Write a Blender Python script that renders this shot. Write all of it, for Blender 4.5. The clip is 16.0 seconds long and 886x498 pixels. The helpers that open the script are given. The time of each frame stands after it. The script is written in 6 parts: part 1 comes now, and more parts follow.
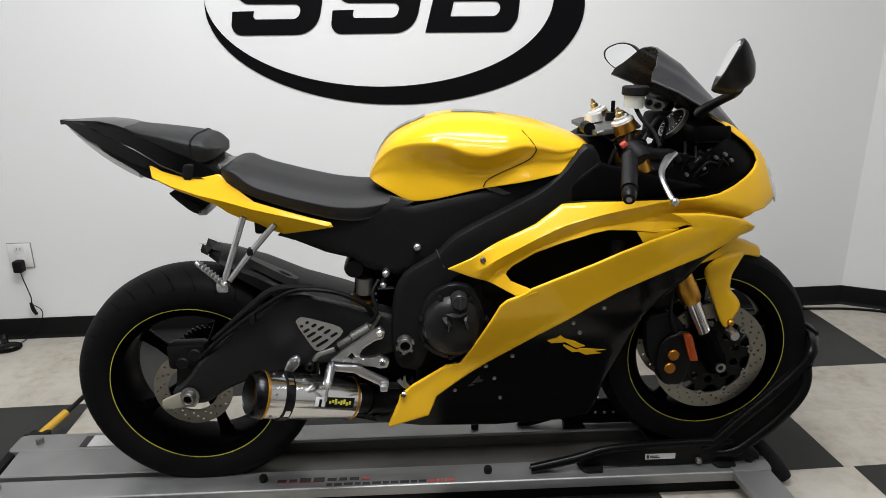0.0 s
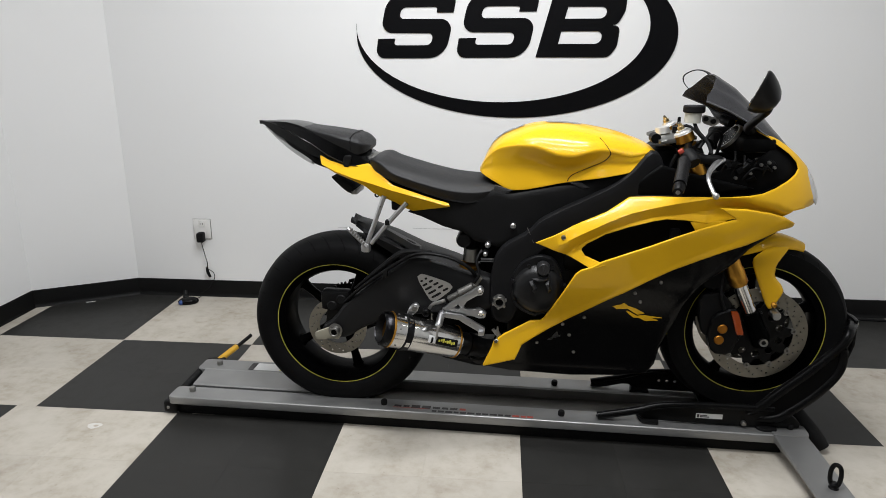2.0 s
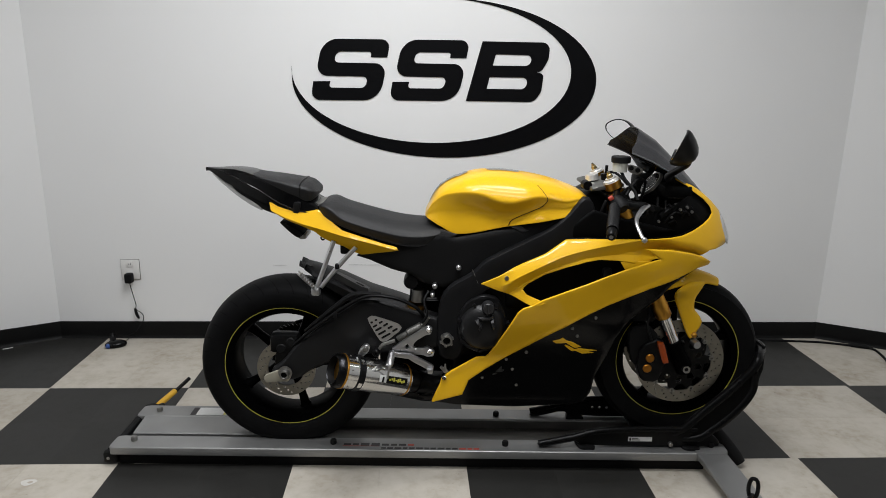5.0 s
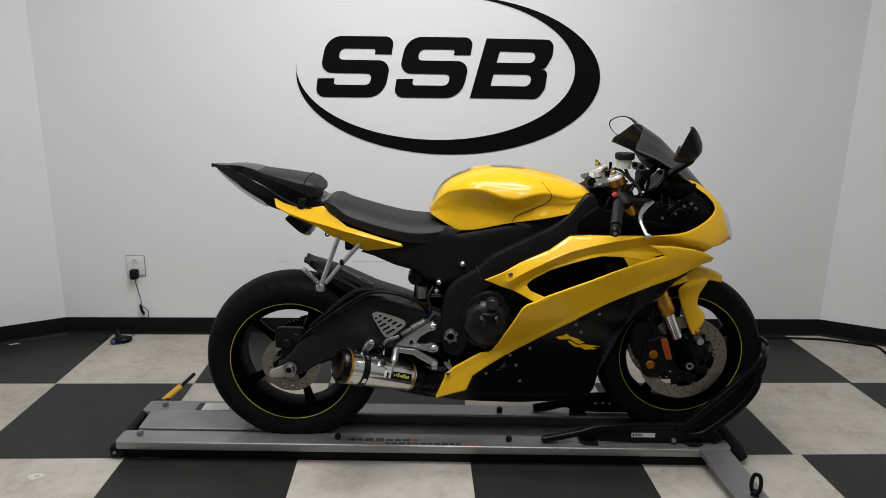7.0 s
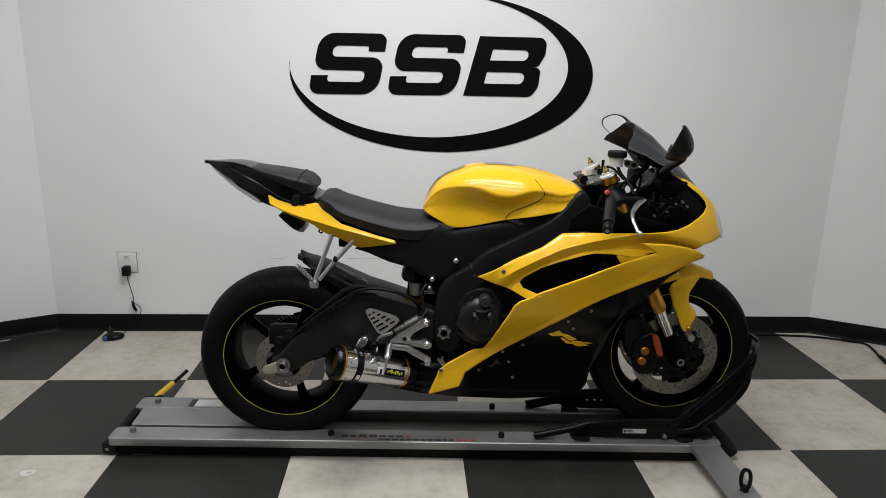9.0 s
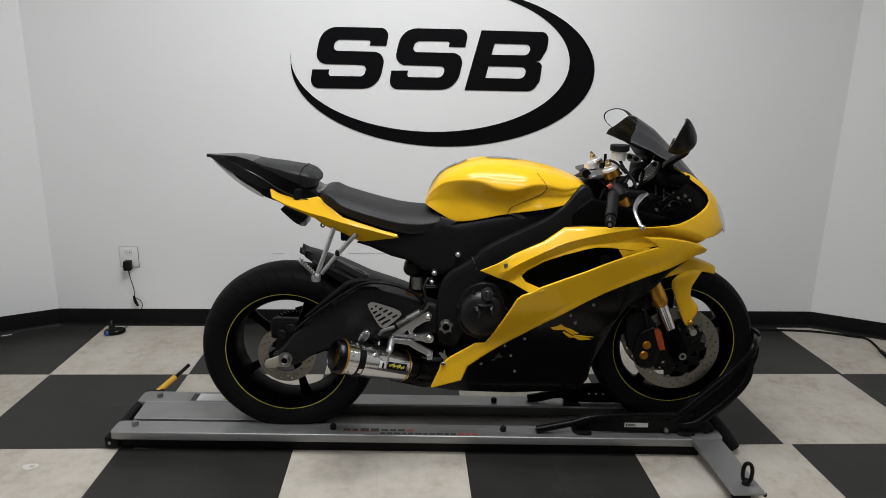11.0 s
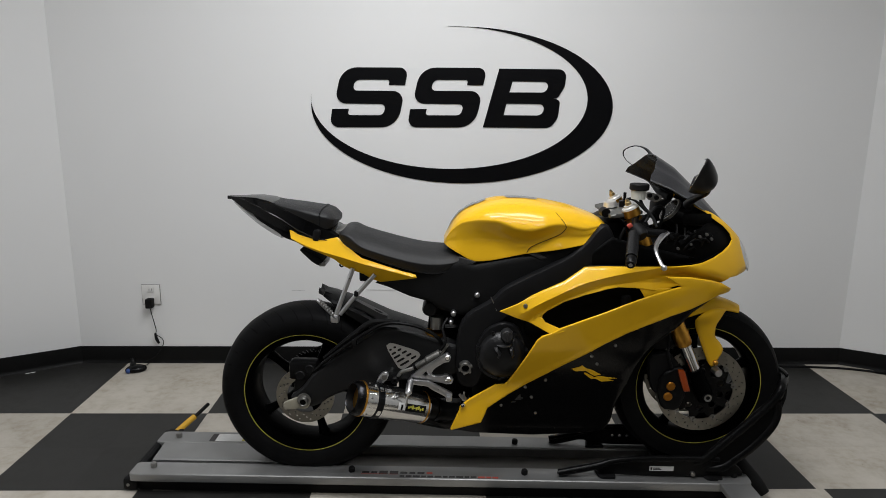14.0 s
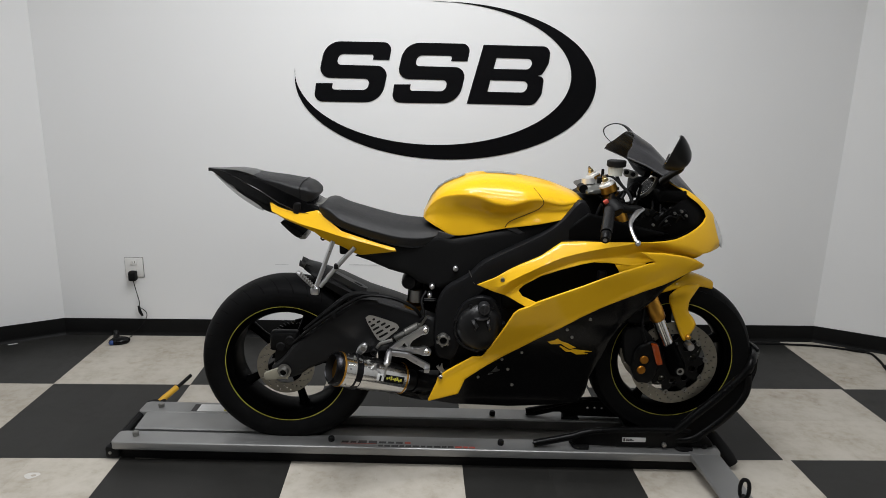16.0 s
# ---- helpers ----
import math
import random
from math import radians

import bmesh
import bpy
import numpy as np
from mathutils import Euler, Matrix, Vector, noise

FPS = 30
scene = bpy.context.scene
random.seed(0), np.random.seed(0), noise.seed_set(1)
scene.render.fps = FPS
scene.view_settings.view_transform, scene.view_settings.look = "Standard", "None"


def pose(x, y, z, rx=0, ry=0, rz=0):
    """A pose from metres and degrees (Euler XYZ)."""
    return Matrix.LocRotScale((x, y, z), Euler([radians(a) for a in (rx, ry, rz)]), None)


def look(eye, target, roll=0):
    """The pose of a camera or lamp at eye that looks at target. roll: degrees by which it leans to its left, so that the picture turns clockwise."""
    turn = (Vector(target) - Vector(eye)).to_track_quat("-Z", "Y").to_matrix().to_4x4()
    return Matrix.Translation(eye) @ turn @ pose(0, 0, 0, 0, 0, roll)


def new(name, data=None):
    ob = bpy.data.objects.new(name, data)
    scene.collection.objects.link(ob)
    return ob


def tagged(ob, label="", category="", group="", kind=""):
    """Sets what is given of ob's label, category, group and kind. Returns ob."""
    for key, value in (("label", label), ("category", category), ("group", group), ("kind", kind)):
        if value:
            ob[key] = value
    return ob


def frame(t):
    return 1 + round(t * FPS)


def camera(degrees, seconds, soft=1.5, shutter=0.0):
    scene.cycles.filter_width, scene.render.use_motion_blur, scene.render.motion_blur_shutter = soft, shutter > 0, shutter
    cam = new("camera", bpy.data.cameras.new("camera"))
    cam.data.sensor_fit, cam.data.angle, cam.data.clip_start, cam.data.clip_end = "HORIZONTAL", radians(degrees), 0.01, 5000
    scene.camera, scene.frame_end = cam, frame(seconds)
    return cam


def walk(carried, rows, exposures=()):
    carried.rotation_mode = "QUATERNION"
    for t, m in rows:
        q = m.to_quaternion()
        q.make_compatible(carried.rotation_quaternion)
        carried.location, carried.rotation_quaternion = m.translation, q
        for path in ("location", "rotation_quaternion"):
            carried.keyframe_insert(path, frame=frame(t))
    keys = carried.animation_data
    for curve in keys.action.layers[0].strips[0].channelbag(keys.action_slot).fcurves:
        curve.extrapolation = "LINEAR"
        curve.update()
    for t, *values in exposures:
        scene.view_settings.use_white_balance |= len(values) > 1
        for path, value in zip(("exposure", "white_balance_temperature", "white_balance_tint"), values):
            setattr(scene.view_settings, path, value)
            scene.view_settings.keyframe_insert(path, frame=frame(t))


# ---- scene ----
cam = camera(66.9, 16.0, soft=0.65)
PATH = [
    (0, (-0.142, -1.604, 1.234), (0.019, 0.296, 0.631), -0.5),
    (0.5, (-0.22, -1.872, 1.246), (-0.026, 0.027, 0.649), -1.3),
    (1, (-0.205, -2.016, 1.308), (-0.018, -0.114, 0.717), 0.9),
    (1.5, (-0.118, -2.082, 1.282), (-0.056, -0.151, 0.765), 2.3),
    (2, (-0.117, -2.101, 1.263), (-0.282, -0.187, 0.706), 0.1),
    (2.5, (-0.123, -2.13, 1.302), (-0.257, -0.192, 0.824), -0.4),
    (3, (-0.156, -2.168, 1.316), (-0.161, -0.251, 0.747), -0.1),
    (3.5, (-0.206, -2.184, 1.342), (-0.132, -0.249, 0.842), -0.4),
    (4, (-0.22, -2.183, 1.348), (-0.125, -0.246, 0.861), 1.0),
    (6.5, (-0.228, -2.189, 1.347), (-0.146, -0.252, 0.856), 0.9),
    (7, (-0.229, -2.194, 1.345), (-0.148, -0.257, 0.851), 1.0),
    (7.5, (-0.227, -2.204, 1.348), (-0.134, -0.267, 0.856), 0.7),
    (8, (-0.228, -2.205, 1.347), (-0.141, -0.269, 0.853), 0.8),
    (8.5, (-0.229, -2.201, 1.349), (-0.137, -0.266, 0.854), 1.0),
    (9, (-0.233, -2.203, 1.346), (-0.129, -0.269, 0.845), 1.3),
    (11.5, (-0.24, -2.204, 1.338), (-0.136, -0.273, 0.826), 1.3),
    (12, (-0.24, -2.206, 1.342), (-0.144, -0.273, 0.84), 0.6),
    (12.5, (-0.243, -2.199, 1.368), (-0.2, -0.245, 0.945), 0.1),
    (13, (-0.24, -2.191, 1.37), (-0.186, -0.237, 0.947), 0.1),
    (13.5, (-0.245, -2.187, 1.368), (-0.194, -0.232, 0.947), 0.5),
    (14, (-0.236, -2.187, 1.369), (-0.192, -0.233, 0.943), 0.6),
    (14.5, (-0.227, -2.199, 1.363), (-0.158, -0.256, 0.895), 1.2),
    (15, (-0.225, -2.203, 1.357), (-0.163, -0.261, 0.881), 1.3),
    (15.5, (-0.211, -2.206, 1.354), (-0.134, -0.27, 0.861), 2.0),
    (16, (-0.202, -2.218, 1.359), (-0.126, -0.28, 0.873), 1.4),
]
walk(cam, [(t, look(eye, target, roll)) for t, eye, target, roll in PATH],
     [(0, 0.42), (0.7, 0.46), (1.0, 0.50), (1.5, 0.38), (2.0, 0.35), (2.5, 0.16), (3.0, 0.14), (3.5, 0.25), (4.0, 0.09), (6.5, 0.04), (9.2, 0.03), (11.5, 0.07), (12.0, 0.11), (12.5, -0.02), (13.0, -0.11), (14.4, -0.14), (15.0, 0.0), (16.0, 0.1)])

# ---- light ----
world = bpy.data.worlds.new("world")
scene.world = world
world.use_nodes = True
world.node_tree.nodes["Background"].inputs[0].default_value = (0.9, 0.95, 1.0, 1)
world.node_tree.nodes["Background"].inputs[1].default_value = 0.03
CEIL = 2.9


def ceiling_or_fill_lamp(x, y, sx, sy, watts, colour=(0.965, 0.98, 1.0)):
    data = bpy.data.lights.new("ceiling_or_fill_lamp", "AREA")
    data.shape, data.size, data.size_y, data.energy, data.color = "RECTANGLE", sx, sy, watts, colour
    ob = new("ceiling_or_fill_lamp", data)
    ob.matrix_basis = pose(x, y, CEIL - 0.03)
    return ob


ceiling_or_fill_lamp(-0.22, -0.08, 1.2, 0.28, 28)
ceiling_or_fill_lamp(-0.22, -0.82, 1.2, 0.28, 36)
# Unseen fill lamps, added to even out the light on walls and floor.
ceiling_or_fill_lamp(0.1, -1.65, 1.2, 0.30, 14)
ceiling_or_fill_lamp(-1.7, -1.2, 0.3, 1.2, 8)
ceiling_or_fill_lamp(1.8, -1.2, 0.3, 1.2, 3)
ceiling_or_fill_lamp(0.0, -3.8, 1.2, 0.3, 8)


# ---- materials ----
def material(name, base, rough=0.5, metal=0.0, vary=0.15, scale=8.0, bump=0.0, bump_scale=150.0, coat=0.0, spec=0.5, rough_vary=0.0):
    m = bpy.data.materials.new(name)
    m.use_nodes = True
    nt = m.node_tree
    b = nt.nodes["Principled BSDF"]
    b.inputs["Roughness"].default_value = rough
    b.inputs["Metallic"].default_value = metal
    b.inputs["Coat Weight"].default_value = coat
    b.inputs["Coat Roughness"].default_value = 0.07
    b.inputs["Specular IOR Level"].default_value = spec
    co = nt.nodes.new("ShaderNodeTexCoord")
    n1 = nt.nodes.new("ShaderNodeTexNoise")
    n1.inputs["Scale"].default_value, n1.inputs["Detail"].default_value = scale, 6
    nt.links.new(co.outputs["Object"], n1.inputs["Vector"])
    ramp = nt.nodes.new("ShaderNodeMix")
    ramp.data_type = "RGBA"
    ramp.inputs[6].default_value = (*[c * (1 - vary) for c in base], 1)
    ramp.inputs[7].default_value = (*[min(1, c * (1 + vary)) for c in base], 1)
    nt.links.new(n1.outputs["Fac"], ramp.inputs[0])
    nt.links.new(ramp.outputs[2], b.inputs["Base Color"])
    if rough_vary:
        mr = nt.nodes.new("ShaderNodeMapRange")
        n3 = nt.nodes.new("ShaderNodeTexNoise")
        n3.inputs["Scale"].default_value, n3.inputs["Detail"].default_value = scale * 4, 8
        nt.links.new(co.outputs["Object"], n3.inputs["Vector"])
        nt.links.new(n3.outputs["Fac"], mr.inputs[0])
        mr.inputs[3].default_value, mr.inputs[4].default_value = max(0, rough - rough_vary), rough + rough_vary
        nt.links.new(mr.outputs[0], b.inputs["Roughness"])
    if bump:
        n2 = nt.nodes.new("ShaderNodeTexNoise")
        n2.inputs["Scale"].default_value, n2.inputs["Detail"].default_value = bump_scale, 4
        nt.links.new(co.outputs["Object"], n2.inputs["Vector"])
        bp = nt.nodes.new("ShaderNodeBump")
        bp.inputs["Strength"].default_value, bp.inputs["Distance"].default_value = bump, 0.002
        nt.links.new(n2.outputs["Fac"], bp.inputs["Height"])
        nt.links.new(bp.outputs[0], b.inputs["Normal"])
    return m


YELLOW = material("yellow_paint", (0.72, 0.41, 0.013), 0.32, 0, 0.02, 5, coat=0.42, spec=0.08)
BLACK_GLOSS = material("black_gloss_plastic", (0.0018, 0.0018, 0.0020), 0.16, 0, 0.2, 10, spec=0.2)
BLACK_SATIN = material("black_satin_paint", (0.0028, 0.0028, 0.0030), 0.38, 0, 0.2, 20, 0.1, 400, spec=0.16)
BLACK_MATTE = material("black_matte_plastic", (0.0062, 0.0062, 0.0065), 0.55, 0, 0.25, 20, 0.2, 500, spec=0.13)
FRAME_BLACK = material("frame_black", (0.0088, 0.0088, 0.0094), 0.44, 0, 0.2, 14, 0.12, 500, spec=0.11)
SWING_BLACK = material("swingarm_black", (0.0095, 0.0095, 0.010), 0.42, 0, 0.2, 14, 0.12, 500, spec=0.18)
MIRROR_BLACK = material("mirror_shell_black", (0.004, 0.004, 0.0045), 0.36, 0, 0.2, 14, spec=0.3)
CHOCK_BLACK = material("chock_black_enamel", (0.0030, 0.0030, 0.0032), 0.27, 0, 0.3, 14, 0.08, 300, spec=0.12)
RIM_BLACK = material("rim_black", (0.0010, 0.0010, 0.0011), 0.3, 0, 0.15, 10, spec=0.015)
RUBBER = material("tyre_rubber", (0.0055, 0.0055, 0.0057), 0.55, 0, 0.25, 30, 0.2, 300, spec=0.05)
GRIP_RUBBER = material("grip_rubber", (0.006, 0.006, 0.0065), 0.36, 0, 0.3, 60, 0.5, 300, spec=0.3)
SEAT = material("black_seat_vinyl", (0.0075, 0.0075, 0.0083), 0.46, 0, 0.12, 12, 0.5, 900, spec=0.32)
ALU = material("brushed_aluminium", (0.55, 0.55, 0.56), 0.30, 1.0, 0.05, 18, 0.04, 250, rough_vary=0.06)
CAST = material("dull_cast_metal", (0.28, 0.275, 0.26), 0.42, 1.0, 0.10, 30, 0.06, 300)
CHROME = material("polished_steel", (0.66, 0.655, 0.64), 0.13, 1.0, 0.06, 15, rough_vary=0.04)
DISC = material("ground_disc_steel", (0.27, 0.255, 0.22), 0.36, 1.0, 0.15, 50)
GOLD = material("gold_anodised", (0.50, 0.25, 0.04), 0.33, 1.0, 0.12, 25)
CAP_SILVER = material("bright_anodised_silver", (0.78, 0.77, 0.74), 0.35, 0.7, 0.06, 25)
AXLE_BLOCK = material("dull_axle_block", (0.40, 0.38, 0.31), 0.4, 0.5, 0.12, 40)
PALE_GOLD = material("pale_gold_anodised", (0.66, 0.52, 0.28), 0.28, 1.0, 0.12, 25)
PISTON = material("orange_anodised", (0.42, 0.17, 0.022), 0.38, 0.9, 0.15, 40)
ORANGE = material("orange_reflector", (0.30, 0.046, 0.005), 0.2, 0, 0.15, 60)
RED = material("red_print", (0.38, 0.055, 0.035), 0.45, 0, 0.3, 60)
SILVER_PAINT = material("silver_grey_plastic", (0.52, 0.52, 0.52), 0.3, 0.0, 0.1, 10, coat=0.5)
TANK_PAD = material("grey_grip_pad", (0.20, 0.195, 0.19), 0.4, 0, 0.7, 70, 0.4, 400)
RES_WHITE = material("milky_reservoir", (0.50, 0.50, 0.45), 0.4, 0, 0.08, 20)
YOKE_GREY = material("dull_yoke_metal", (0.13, 0.13, 0.12), 0.38, 0.7, 0.2, 30)
SMOKE = material("smoked_screen", (0.024, 0.024, 0.027), 0.27, 0, 0.1, 8, spec=0.85)
LENS = material("headlight_lens", (0.46, 0.45, 0.42), 0.08, 0.0, 0.1, 20, coat=1.0)
SCREEN_RIM = material("polished_screen_rim", (0.10, 0.10, 0.105), 0.18, 0, 0.2, 30)
CAN = material("polished_can", (0.58, 0.575, 0.56), 0.15, 1.0, 0.06, 15, rough_vary=0.05)
SMOKED = material("smoked_steel", (0.022, 0.022, 0.024), 0.28, 1.0, 0.15, 20)
MIRROR = material("mirror_glass", (0.9, 0.9, 0.9), 0.02, 1.0, 0.0)
RAIL = material("worn_galvanised_rail", (0.285, 0.285, 0.282), 0.44, 0.75, 0.25, 9, 0.2, 120, rough_vary=0.14)
DECK = material("dark_deck_grip", (0.11, 0.104, 0.094), 0.40, 0.0, 0.45, 9, 0.25, 200, rough_vary=0.18, spec=0.45)
CHANNEL = material("dark_channel_steel", (0.07, 0.067, 0.062), 0.5, 0.0, 0.4, 12, 0.2, 120, rough_vary=0.12, spec=0.25)
CASTING = material("black_crackle_casting", (0.0052, 0.0052, 0.0057), 0.32, 0, 0.25, 30, 0.35, 260, spec=0.28)
HUGGER = material("grey_black_hugger", (0.0055, 0.0055, 0.006), 0.42, 0, 0.2, 20, 0.15, 400, spec=0.16)
# Lighter copy of the casting black: highlights on ribs and bracket painted in.
RIB_BLACK = material("lit_black_casting", (0.018, 0.018, 0.019), 0.30, 0, 0.25, 30, 0.2, 260, spec=0.5)
HUGGER_CLIP = material("grey_clip", (0.06, 0.06, 0.058), 0.4, 0.6, 0.3, 60)
GRIP_MESH = material("cross_cut_grip", (0.02, 0.02, 0.021), 0.45, 0, 0.9, 260, 0.8, 300, spec=0.4)
# Near-black copy of the matte black: shade inside hollows put into the colour.
INNER = material("shaded_inner_black", (0.0016, 0.0016, 0.0017), 0.5, 0, 0.3, 20, 0.2, 500, spec=0.07)
LOGO = material("black_wall_vinyl", (0.0025, 0.0025, 0.0032), 0.5, 0, 0.15, 6, spec=0.08)
BASE_DARK = material("black_gadget_plastic", (0.002, 0.002, 0.002), 0.4, 0, 0.2, 20, spec=0.2)
BASE = material("black_vinyl_baseboard", (0.004, 0.004, 0.004), 0.5, 0, 0.25, 6, 0.1, 60, spec=0.15)
WHITE_PLATE = material("white_plastic_plate", (0.72, 0.71, 0.69), 0.4, 0, 0.04, 10)
LABEL = material("paper_label", (0.65, 0.65, 0.64), 0.55, 0, 0.12, 60)
YELLOW_GRIP = material("yellow_rubber_grip", (0.52, 0.29, 0.015), 0.5, 0, 0.2, 40)
BLUE = material("blue_plastic", (0.02, 0.06, 0.22), 0.35)
TAPE = material("yellow_rim_tape", (0.52, 0.49, 0.06), 0.4, 0, 0.1, 20)
SMUDGE = material("grey_smudge", (0.55, 0.55, 0.55), 0.6, 0, 0.1, 40)
INK = material("dark_print", (0.02, 0.017, 0.018), 0.5)


def wall_material():
    m = material("white_wall_paint", (0.78, 0.78, 0.778), 0.62, 0, 0.03, 1.6, 0.09, 70)
    return m


def tile_material(name, base, blot, strength, speck, gloss):
    """Vinyl tile: broad soft stains, finer mottling and a few small dark specks."""
    m = bpy.data.materials.new(name)
    m.use_nodes = True
    nt = m.node_tree
    b = nt.nodes["Principled BSDF"]
    geo, info = nt.nodes.new("ShaderNodeNewGeometry"), nt.nodes.new("ShaderNodeObjectInfo")

    def noise(scale, detail, rough, lo, hi):
        n, r = nt.nodes.new("ShaderNodeTexNoise"), nt.nodes.new("ShaderNodeMapRange")
        n.inputs["Scale"].default_value, n.inputs["Detail"].default_value, n.inputs["Roughness"].default_value = scale, detail, rough
        nt.links.new(geo.outputs["Position"], n.inputs["Vector"])
        r.inputs[1].default_value, r.inputs[2].default_value = lo, hi
        nt.links.new(n.outputs["Fac"], r.inputs[0])
        return r.outputs[0]

    def combine(op, p, q):
        n = nt.nodes.new("ShaderNodeMath")
        n.operation, n.use_clamp = op, True
        for k, v in enumerate((p, q)):
            if isinstance(v, (int, float)):
                n.inputs[k].default_value = v
            else:
                nt.links.new(v, n.inputs[k])
        return n.outputs[0]

    broad, fine, dots, scratch = noise(4.5, 5, 0.6, 0.38, 0.72), noise(24, 5, 0.6, 0.42, 0.74), noise(80, 3, 0.5, 0.665, 0.72), noise(11, 10, 0.75, 0.58, 0.68)
    stain = combine("ADD", combine("MULTIPLY", broad, 0.42), combine("MULTIPLY", combine("MULTIPLY", fine, combine("ADD", broad, 0.30)), 0.55))
    stain = combine("MULTIPLY", combine("ADD", stain, combine("MULTIPLY", scratch, 0.20)), strength)
    mix = nt.nodes.new("ShaderNodeMix")
    mix.data_type = "RGBA"
    mix.inputs[6].default_value, mix.inputs[7].default_value = (*base, 1), (*blot, 1)
    nt.links.new(stain, mix.inputs[0])
    dark = nt.nodes.new("ShaderNodeMix")
    dark.data_type = "RGBA"
    dark.inputs[7].default_value = (*speck, 1)
    nt.links.new(mix.outputs[2], dark.inputs[6])
    nt.links.new(combine("MULTIPLY", dots, combine("MULTIPLY", broad, 0.50)), dark.inputs[0])
    hsv, mr = nt.nodes.new("ShaderNodeHueSaturation"), nt.nodes.new("ShaderNodeMapRange")
    mr.inputs[3].default_value, mr.inputs[4].default_value = 0.95, 1.05
    nt.links.new(info.outputs["Random"], mr.inputs[0])
    nt.links.new(mr.outputs[0], hsv.inputs["Value"])
    nt.links.new(dark.outputs[2], hsv.inputs["Color"])
    nt.links.new(hsv.outputs[0], b.inputs["Base Color"])
    rr = nt.nodes.new("ShaderNodeMapRange")
    rr.inputs[3].default_value, rr.inputs[4].default_value = 0.36, 0.58
    nt.links.new(stain, rr.inputs[0])
    nt.links.new(rr.outputs[0], b.inputs["Roughness"])
    b.inputs["Specular IOR Level"].default_value = gloss
    return m


def tread_material(name, cx, cz, count):
    """Tyre rubber with slanting tread grooves, bumped and also painted darker as if shaded."""
    m = material(name, (0.0055, 0.0055, 0.0058), 0.55, 0, 0.3, 24, 0.2, 300, spec=0.05)
    nt = m.node_tree
    def math_node(op, a, b=None):
        n = nt.nodes.new("ShaderNodeMath")
        n.operation = op
        for k, v in enumerate((a, b)):
            if v is None:
                continue
            if isinstance(v, (int, float)):
                n.inputs[k].default_value = v
            else:
                nt.links.new(v, n.inputs[k])
        return n.outputs[0]
    co, sep = nt.nodes.new("ShaderNodeTexCoord"), nt.nodes.new("ShaderNodeSeparateXYZ")
    nt.links.new(co.outputs["Object"], sep.inputs[0])
    dx, dz = math_node("SUBTRACT", sep.outputs[0], cx), math_node("SUBTRACT", sep.outputs[2], cz)
    turn = math_node("DIVIDE", math_node("ARCTAN2", dz, dx), 2 * math.pi)
    side = math_node("ABSOLUTE", sep.outputs[1])
    ph = math_node("FRACT", math_node("ADD", math_node("ADD", math_node("MULTIPLY", turn, count), math_node("MULTIPLY", side, 14.0)), 40.0))
    thin = math_node("LESS_THAN", ph, 0.09)
    rad = math_node("SQRT", math_node("ADD", math_node("MULTIPLY", dx, dx), math_node("MULTIPLY", dz, dz)))
    cut = math_node("MULTIPLY", math_node("MULTIPLY", thin, math_node("GREATER_THAN", rad, 0.275)), math_node("GREATER_THAN", side, 0.012))
    bp = nt.nodes.new("ShaderNodeBump")
    bp.invert = True
    bp.inputs["Strength"].default_value, bp.inputs["Distance"].default_value = 1.0, 0.004
    nt.links.new(cut, bp.inputs["Height"])
    b = nt.nodes["Principled BSDF"]
    if b.inputs["Normal"].is_linked:
        nt.links.new(b.inputs["Normal"].links[0].from_socket, bp.inputs["Normal"])
    nt.links.new(bp.outputs[0], b.inputs["Normal"])
    # groove shade goes into the base colour, as the bump alone hardly shows
    old = b.inputs["Base Color"].links[0].from_socket
    mix = nt.nodes.new("ShaderNodeMix")
    mix.data_type = "RGBA"
    nt.links.new(cut, mix.inputs[0])
    nt.links.new(old, mix.inputs[6])
    mix.inputs[7].default_value = (0.0006, 0.0006, 0.0006, 1)
    nt.links.new(mix.outputs[2], b.inputs["Base Color"])
    return m


WALL = wall_material()
# Unseen wall behind the camera, kept dark so it reflects less in the paint.
SOUTH = material("dim_unseen_wall", (0.32, 0.32, 0.32), 0.7, 0, 0.05, 2, 0.2, 90)
CEILING = material("ceiling_paint", (0.7, 0.7, 0.69), 0.8, 0, 0.05, 3)
TILE_WHITE = tile_material("white_floor_tile", (0.465, 0.433, 0.381), (0.218, 0.180, 0.123), 0.72, (0.07, 0.05, 0.03), 0.06)
TILE_DARK = tile_material("charcoal_floor_tile", (0.0195, 0.0192, 0.0180), (0.032, 0.031, 0.029), 0.8, (0.012, 0.011, 0.010), 0.17)


# ---- mesh helpers ----
def link(name, bm, mat, parent=None, label="", sharp=35):
    me = bpy.data.meshes.new(name)
    bmesh.ops.recalc_face_normals(bm, faces=bm.faces)
    bm.to_mesh(me)
    bm.free()
    me.materials.append(mat)
    for p in me.polygons:
        p.use_smooth = True
    me.set_sharp_from_angle(angle=radians(sharp))
    ob = new(name, me)
    if parent:
        ob.parent = parent
    if label:
        tagged(ob, label)
    return ob


def part(name, bm, mat, parent, label="", sharp=35):
    return link(name, bm, mat, parent, label, sharp)


def thing(name, label, category, m=None, group=""):
    ob = new(name)
    ob.empty_display_size = 0.1
    if m:
        ob.matrix_basis = m
    return tagged(ob, label, category, group)


